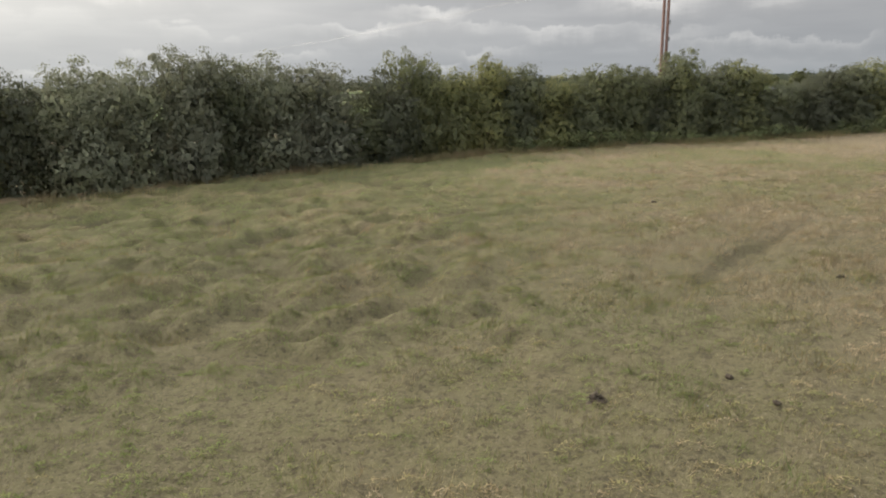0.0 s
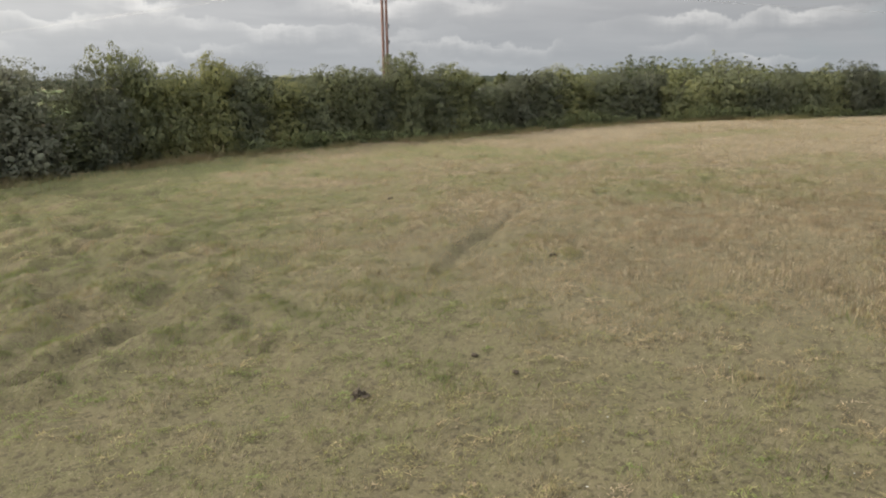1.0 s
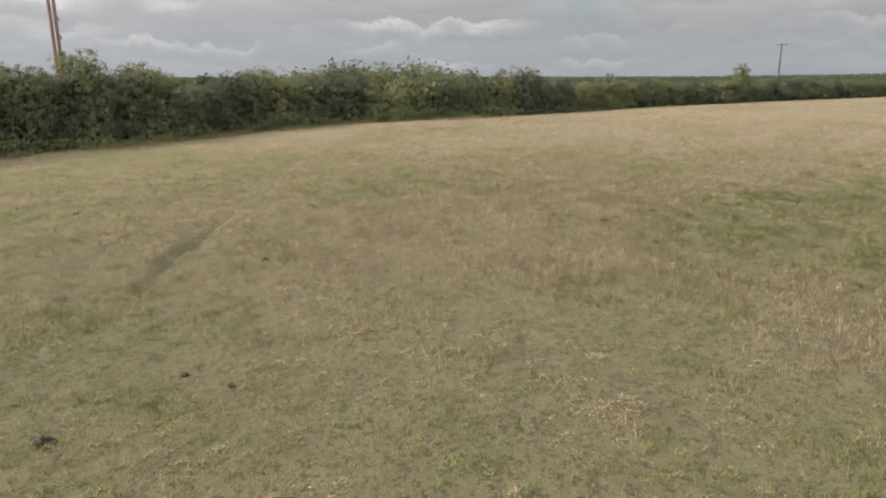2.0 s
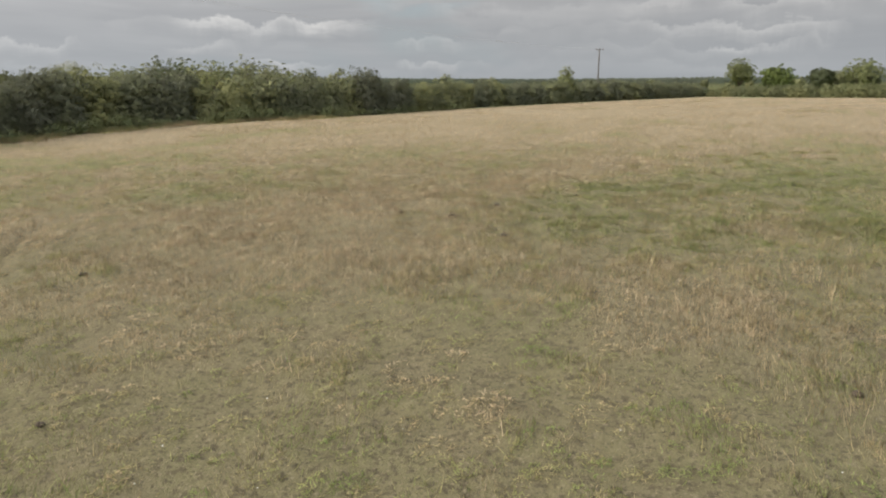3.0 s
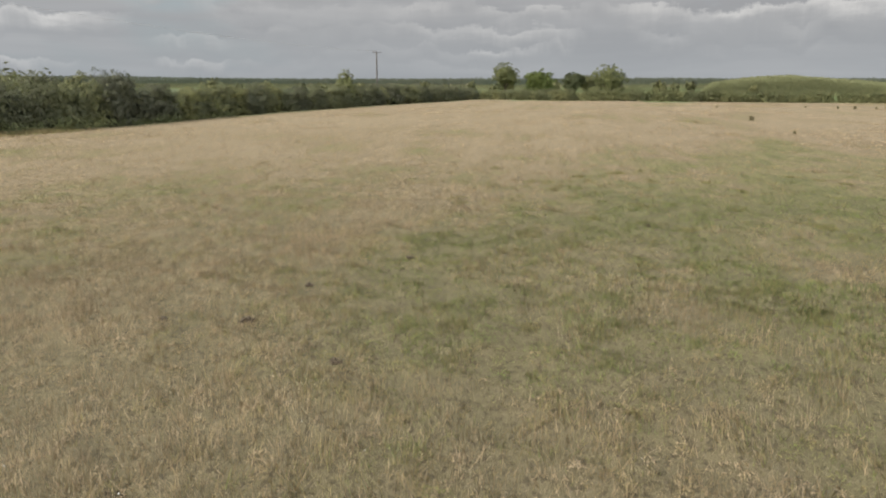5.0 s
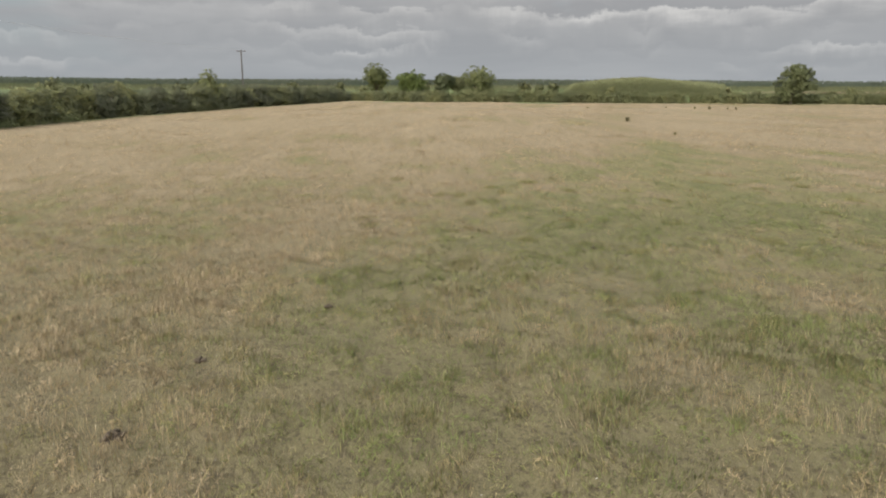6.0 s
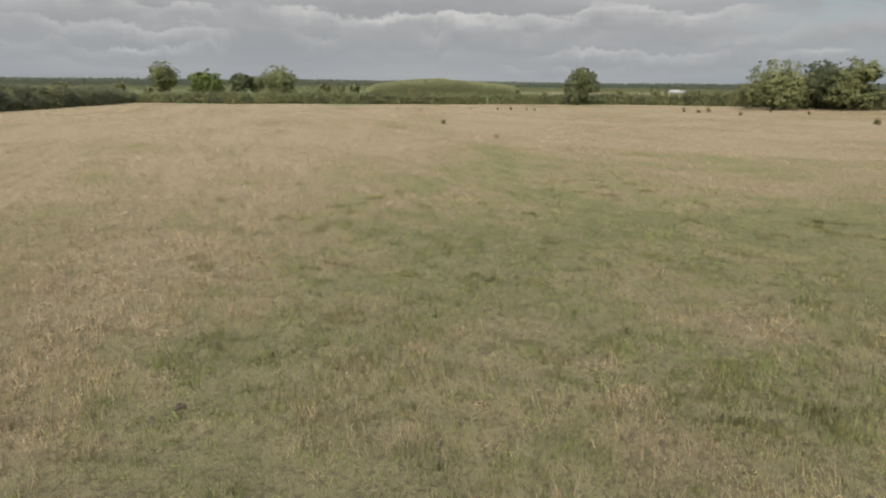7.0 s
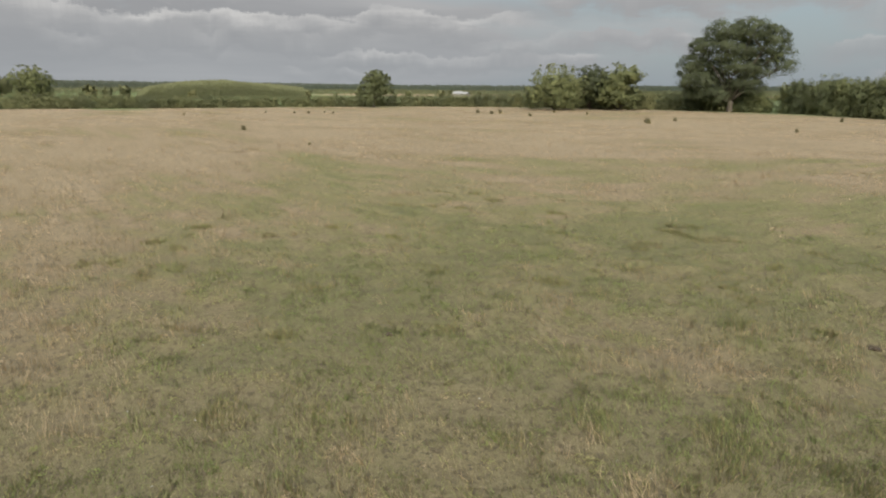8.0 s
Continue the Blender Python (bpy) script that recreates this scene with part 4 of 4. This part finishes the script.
        tagged(ob, "small dull green tree out on the farmland", "tree", "distant farmland trees")


build_trees()


def woodland(name, az0, az1, r, deep, tall, count, leaf, mat, label, seed, shape=None):
    """A far wood as a mass of foliage along an arc."""
    rng = np.random.default_rng(seed)
    az = np.radians(rng.uniform(az0, az1, count))
    rr = r + rng.uniform(-deep, deep, count)
    x, y = rr * np.sin(az), rr * np.cos(az)
    top = tall * (0.86 + 0.16 * vnoise(x, y, tall * 6.0, 3))
    if shape is not None:
        u = (np.degrees(az) - az0) / (az1 - az0)
        top = top * np.interp(u, [p[0] for p in shape], [p[1] for p in shape])
    z = land(x, y) + top * rng.random(count) ** 0.7
    nrm = np.stack([-np.sin(az) * 0.6, -np.cos(az) * 0.6, np.full(count, 0.7)], 1)
    v = leaf_blades(np.stack([x, y, z], 1), nrm, leaf, rng, nrm)
    return tagged(new(name, leaf_mesh(name, v, mat)), label, "woodland", kind="stuff")


M_SCRUB = leaf_material("scrub_leaves", [(0.0, (0.115, 0.124, 0.0675)), (0.5, (0.176, 0.176, 0.0918)), (1.0, (0.257, 0.216, 0.119))], variety=0.12, gloss=0.1, rough=0.85)
# leaf green dulled towards grey, distance haze painted into the colour
M_RIDGE_HAZED = leaf_material("ridge_leaves_hazed", [(0.0, (0.0675, 0.081, 0.0675)), (0.5, (0.0945, 0.108, 0.0891)), (1.0, (0.121, 0.132, 0.108))], variety=0.06, gloss=0.05, rough=0.9)
woodland("plantation", 99.3, 111.3, 425, 32, 10.0, 26000, 0.6, M_FAR, "smooth-topped olive green plantation beyond the field", 401, [(0, 0.15), (0.06, 0.75), (0.25, 0.95), (0.5, 1.0), (0.75, 0.8), (1.0, 0.55)])
woodland("far_hedgerow", -42, 170, 700, 60, 5.6, 80000, 0.7, M_SCRUB, "broken line of far hedges and trees", 402, [(0, 1), (0.12, 1), (0.14, 0.2), (0.22, 0.2), (0.24, 1), (1, 1)])
woodland("far_wood", -42, 170, 1350, 160, 11.0, 52000, 2.2, M_RIDGE_HAZED, "dark far woodland along the rise, greyed for haze", 403)
woodland("ridge_wood", -42, 170, 2900, 320, 19.0, 48000, 5.0, M_RIDGE_HAZED, "wooded ridge on the skyline, greyed for distance haze", 404)


# ---- weeds, saplings and dung in the field ----
def build_small_plants():
    rng = np.random.default_rng(51)
    sap = Kinds([shrub(500 + i, 0.9, 0.95, 40, 18, 0.035, M_WEED, sprigs=5, stems=2, name="sapling", fluff=0.09) for i in range(3)])
    for x, y, size in ((100.4, -18.8, 0.95), (154.5, -47.9, 0.8), (153.8, -50.7, 0.95), (156.1, -55.5, 0.7), (152.1, -55.6, 0.75), (159.0, -43.3, 0.7), (134.7, -81.0, 1.3), (130.5, -81.4, 1.1), (131.3, -84.4, 1.5), (118.3, -81.1, 1.15),
                       (125.3, -94.2, 0.9), (115.5, -94.0, 0.9), (90.5, -81.2, 1.3), (88.6, -79.4, 1.0), (90.4, -88.3, 1.0), (65.9, -80.6, 0.8), (72.4, -106.5, 0.9), (149.7, -24.3, 0.6), (77.7, -17.3, 0.5)):
        ob = sap.place(rng.integers(3), x, y, rng.random() * 6.28, 0.8 * size, rng.uniform(0.85, 1.15), 0.02)
        tagged(ob, "small self-sown bush standing in the dry grass", "bush", "bushes in the field")
    tufts, dry = [], []
    for x, y, size in ((11.6, -0.4, 1.1), (12.6, -1.2, 1.2), (24.7, -1.2, 1.0), (24.4, 0.6, 1.1), (22.6, -4.0, 1.0), (26.6, 1.6, 0.9), (30.0, 1.2, 1.1), (26.3, 0.2, 0.9), (23.4, -1.8, 1.2), (-6.1, 14.0, 1.0), (-8.3, 17.3, 1.1), (-3.0, 16.4, 0.8), (-12.5, 22.0, 1.1), (33.0, -5.0, 1.0), (36.0, 1.0, 1.0)) + tuple((rng.uniform(19, 48), rng.uniform(-16, 9), rng.uniform(0.5, 1.2)) for i in range(70)):
        n = 260
        r = 0.5 * size * np.sqrt(rng.random(n)) * rng.uniform(0.6, 1.2, n)
        a = rng.random(n) * 6.283
        px, py = x + r * np.cos(a) * 1.4, y + r * np.sin(a)
        tufts.append(blades(px, py, rng.uniform(0.06, 0.19, n), rng.uniform(0.004, 0.008, n), rng, 0.9))
        dry.append(np.clip(rng.normal(0.3, 0.16, n), 0, 1))
    grass_object("rank_tufts", np.concatenate(tufts), np.concatenate(dry), "tufts of lush dark green grass in the pasture", 0.5)
    # nettles and rank grass at the foot of the hedge
    v = []
    for x, y, nx, ny, s in along(HEDGE, 0.13, rng, 0.7, 62, 165):
        thick = 0.45 + 0.6 * float(vnoise(x, y, 4.0, 2)) + 0.25 * float(smooth(100, 118, s) * smooth(150, 135, s))
        k = int(3 + 22 * max(thick, 0))
        h = rng.uniform(0.35, 0.7) + 1.3 * max(thick, 0) ** 1.4
        ax, ay = x - nx * 0.9, y - ny * 0.9
        lift = h * rng.random(k) ** 0.8
        p = np.stack([ax + rng.normal(0, 0.18, k), ay + rng.normal(0, 0.18, k), float(height(ax, ay)) + lift], 1)
        v.append(leaf_blades(p, np.tile([0.1, -0.3, 0.9], (k, 1)), 0.1, rng))
    tagged(new("nettle_bank", leaf_mesh("nettle_bank", np.concatenate(v), M_NETTLE)), "bank of nettles and rank weeds at the hedge foot", "weeds", kind="stuff")
    # daisies
    n = 150
    cx, cy = rng.uniform(4, 34, n), rng.uniform(-9, 12, n)
    p = np.stack([cx, cy, height(cx, cy) + 0.10], 1)
    tagged(new("white_flowers", leaf_mesh("white_flowers", leaf_blades(p, np.tile([0, 0, 3.0], (n, 1)), 0.014, rng), M_PETAL)), "scattered small white flowers in the turf", "flowers", kind="stuff")


build_small_plants()


def dung_pile(seed, wide, tall):
    rng = np.random.default_rng(seed)
    bm = bmesh.new()
    bmesh.ops.create_icosphere(bm, subdivisions=3, radius=1.0)
    lumps = [(rng.normal(0, 0.45), rng.normal(0, 0.45), rng.uniform(0.15, 0.35)) for i in range(16)]
    for vert in bm.verts:
        x, y, z = vert.co
        h = max(0.0, z) * 0.35
        for lx, ly, lr in lumps:
            q = 1 - ((x - lx) ** 2 + (y - ly) ** 2) / (lr * lr)
            if q > 0:
                h += 0.33 * math.sqrt(q) * (1 if z > -0.2 else 0)
        ring = 1 + 0.22 * math.sin(3 * math.atan2(y, x) + seed) + 0.12 * math.sin(7 * math.atan2(y, x))
        vert.co = Vector((x * wide * 0.5 * ring, y * wide * 0.5 * ring, min(h, 1.1) * tall * 0.6 - 0.02 + 0.012 * noise.noise(Vector((x, y, z)) * 6)))
    # the balls that lie on top and round the edge
    for i in range(int(10 + wide * 30)):
        a, q = rng.random() * 6.283, math.sqrt(rng.random())
        size = rng.uniform(0.024, 0.042)
        place = Vector((math.cos(a) * q * wide * 0.46, math.sin(a) * q * wide * 0.46, size * 0.5 + tall * 0.75 * (1 - q)))
        ball = bmesh.ops.create_icosphere(bm, subdivisions=2, radius=size)["verts"]
        turn = Euler((rng.random() * 3, rng.random() * 3, rng.random() * 3)).to_matrix()
        for vert in ball:
            p = vert.co * (1 + 0.22 * noise.noise(vert.co * 40 + place * 9))
            vert.co = turn @ Vector((p.x * 1.15, p.y * 0.9, p.z * 0.8)) + place
    ob = new("horse_dung", bm_mesh("horse_dung", bm, M_DUNG, True))
    return ob


def build_dung():
    piles = ((2.5, 9.7, 0.36, 0.16), (20.4, 11.05, 0.42, 0.12), (18.65, 8.32, 0.32, 0.10), (4.95, 10.45, 0.12, 0.03), (5.2, 9.35, 0.12, 0.03), (9.8, 29.3, 0.4, 0.12), (-3.5, 22.7, 0.3, 0.09), (10.2, 16.0, 0.26, 0.07), (25.3, -7.7, 0.3, 0.09), (31.7, 1.1, 0.22, 0.06), (8.7, 32.8, 0.4, 0.12), (20.1, 12.95, 0.26, 0.08), (26.7, 8.76, 0.26, 0.08), (23.5, 10.8, 0.3, 0.09), (12.7, -1.3, 0.24, 0.08), (11.6, -0.6, 0.18, 0.06))
    for k, (x, y, wide, tall) in enumerate(piles):
        ob = put(dung_pile(600 + k, wide * (0.8 if k else 1.0), tall * (0.75 if k else 1.0)), x, y, k * 0.9, 1, 1, 0.0)
        tagged(ob, "dark crumbled horse dung lying on the turf", "dung", "dung piles in the field")


build_dung()


# ---- power line ----
def cylinder(name, parent, x, y, z0, z1, r0, r1, mat, sides=14, label=""):
    bm = bmesh.new()
    steps = 6
    tube(bm, [(x, y, z0 + (z1 - z0) * i / steps) for i in range(steps + 1)], [r0 + (r1 - r0) * i / steps for i in range(steps + 1)], sides)
    return part(name, bm_mesh(name, bm, mat, True), parent, label)


def beam(name, parent, size, place, mat, label=""):
    bm = bmesh.new()
    bmesh.ops.create_cube(bm, size=1.0)
    bmesh.ops.scale(bm, vec=size, verts=bm.verts)
    bmesh.ops.bevel(bm, geom=bm.edges[:], offset=min(size) * 0.12, segments=1, affect="EDGES")
    bmesh.ops.translate(bm, vec=place, verts=bm.verts)
    return part(name, bm_mesh(name, bm, mat), parent, label)


ARM = (-0.9, 0.0, 0.9)


def utility_pole(tall, twin, wood):
    ob = new("utility_pole")
    if twin:
        cylinder("pole", ob, -0.2, 0, -1.0, tall, 0.16, 0.14, wood)
        cylinder("pole", ob, 0.2, 0, -1.0, tall, 0.15, 0.13, wood)
        for z in (2.6, 7.4):
            beam("spacer_block", ob, (0.7, 0.10, 0.16), (0, 0.16, z), wood)
        bracket = beam("cable_bracket", ob, (0.16, 0.22, 0.42), (0.4, -0.02, 11.0), M_STEEL, "small grey steel cable box")
        part("clamp", bracket.data.copy(), bracket).matrix_basis = pose(0.05, 0, -1.0) @ Matrix.Diagonal((0.9, 1, 0.95, 1))
    else:
        cylinder("pole", ob, 0, 0, -1.0, tall, 0.2, 0.15, wood)
    reach = 1.0
    beam("crossarm", ob, (2.2 * reach, 0.12, 0.14), (0, 0.18, tall - 0.35), wood)
    for x in [a * reach for a in ARM]:
        bm = bmesh.new()
        z = tall - 0.28
        tube(bm, [(x, 0.18, z + h) for h in (0.0, 0.06, 0.08, 0.14, 0.16, 0.22, 0.26)], [0.03, 0.03, 0.07, 0.07, 0.05, 0.06, 0.03], 10)
        part("insulator", bm_mesh("insulator", bm, M_PORCELAIN, True), ob, "brown porcelain insulator")
    return ob


def wire(a, b, sag):
    bm = bmesh.new()
    pts = []
    for i in range(33):
        t = i / 32
        pts.append(Vector(a).lerp(Vector(b), t) - Vector((0, 0, sag * 4 * t * (1 - t))))
    tube(bm, pts, [0.0065] * 33, 5)
    ob = new("overhead_wire", bm_mesh("overhead_wire", bm, M_WIRE, True))
    return tagged(ob, "thin grey overhead power wire strung between poles", "wire", "wires of the power line")


def build_power_line():
    spots = []
    for x, y, tall, twin, wood, turn, label in ((22.5, 66.8, 16.0, True, M_POLE, radians(-22), "tall twin wooden pole, red-brown, behind the hedge"), (177.5, 53.1, 13.1, False, M_POLE_GREY, radians(-90), "single grey wooden pole rising out of the hedge"), (-75.0, 200.0, 15.5, False, M_POLE_GREY, radians(35), "far wooden pole of the power line")):
        ob = put(utility_pole(tall, twin, wood), x, y, turn, 1, 1, 0.0)
        tagged(ob, label, "utility pole", "poles of the power line")
        m = ob.matrix_basis
        spots.append([m @ Vector((a, 0.18, tall - 0.03)) for a in ARM])
    for k in range(3):
        wire(spots[0][k], spots[1][k], 1.6)
        wire(spots[0][k], spots[2][k], 1.6)


build_power_line()


# ---- farm sheds far off ----
def shed(length, deep, wall, ridge):
    ob = new("farm_shed")
    for sx, sy, px, py in ((length, 0.2, 0, -deep / 2), (length, 0.2, 0, deep / 2), (0.2, deep - 0.2, -length / 2 + 0.1, 0), (0.2, deep - 0.2, length / 2 - 0.1, 0)):
        beam("wall", ob, (sx, sy, wall + 1.0), (px, py, (wall - 1.0) / 2), M_SHED)
    for side in (-1, 1):
        bm = bmesh.new()
        a = [(-length / 2 - 0.4, side * (deep / 2 + 0.4), wall), (length / 2 + 0.4, side * (deep / 2 + 0.4), wall), (length / 2 + 0.4, 0, ridge), (-length / 2 - 0.4, 0, ridge)]
        low = [bm.verts.new(p) for p in a]
        high = [bm.verts.new((p[0], p[1], p[2] + 0.15)) for p in a]
        bm.faces.new(low)
        bm.faces.new(high)
        for i in range(4):
            bm.faces.new((low[i], low[(i + 1) % 4], high[(i + 1) % 4], high[i]))
        bmesh.ops.recalc_face_normals(bm, faces=bm.faces)
        part("roof_slope", bm_mesh("roof_slope", bm, M_ROOF), ob, "pale sheet roof")
    return ob


for k, (x, y, length, deep, wall, ridge, turn) in enumerate(((504, -345, 7, 6, 2.6, 3.8, 30), (420, -286, 11, 7, 2.2, 3.3, 35), (132, 260, 5, 4, 1.6, 2.3, -25), (-97, 160, 9, 7, 4.6, 5.8, 30))):
    tagged(put(shed(length, deep, wall, ridge), x, y, radians(turn), 1, 1, 0.0), "low farm shed with a pale sheet roof, far off", "shed", "far farm sheds")
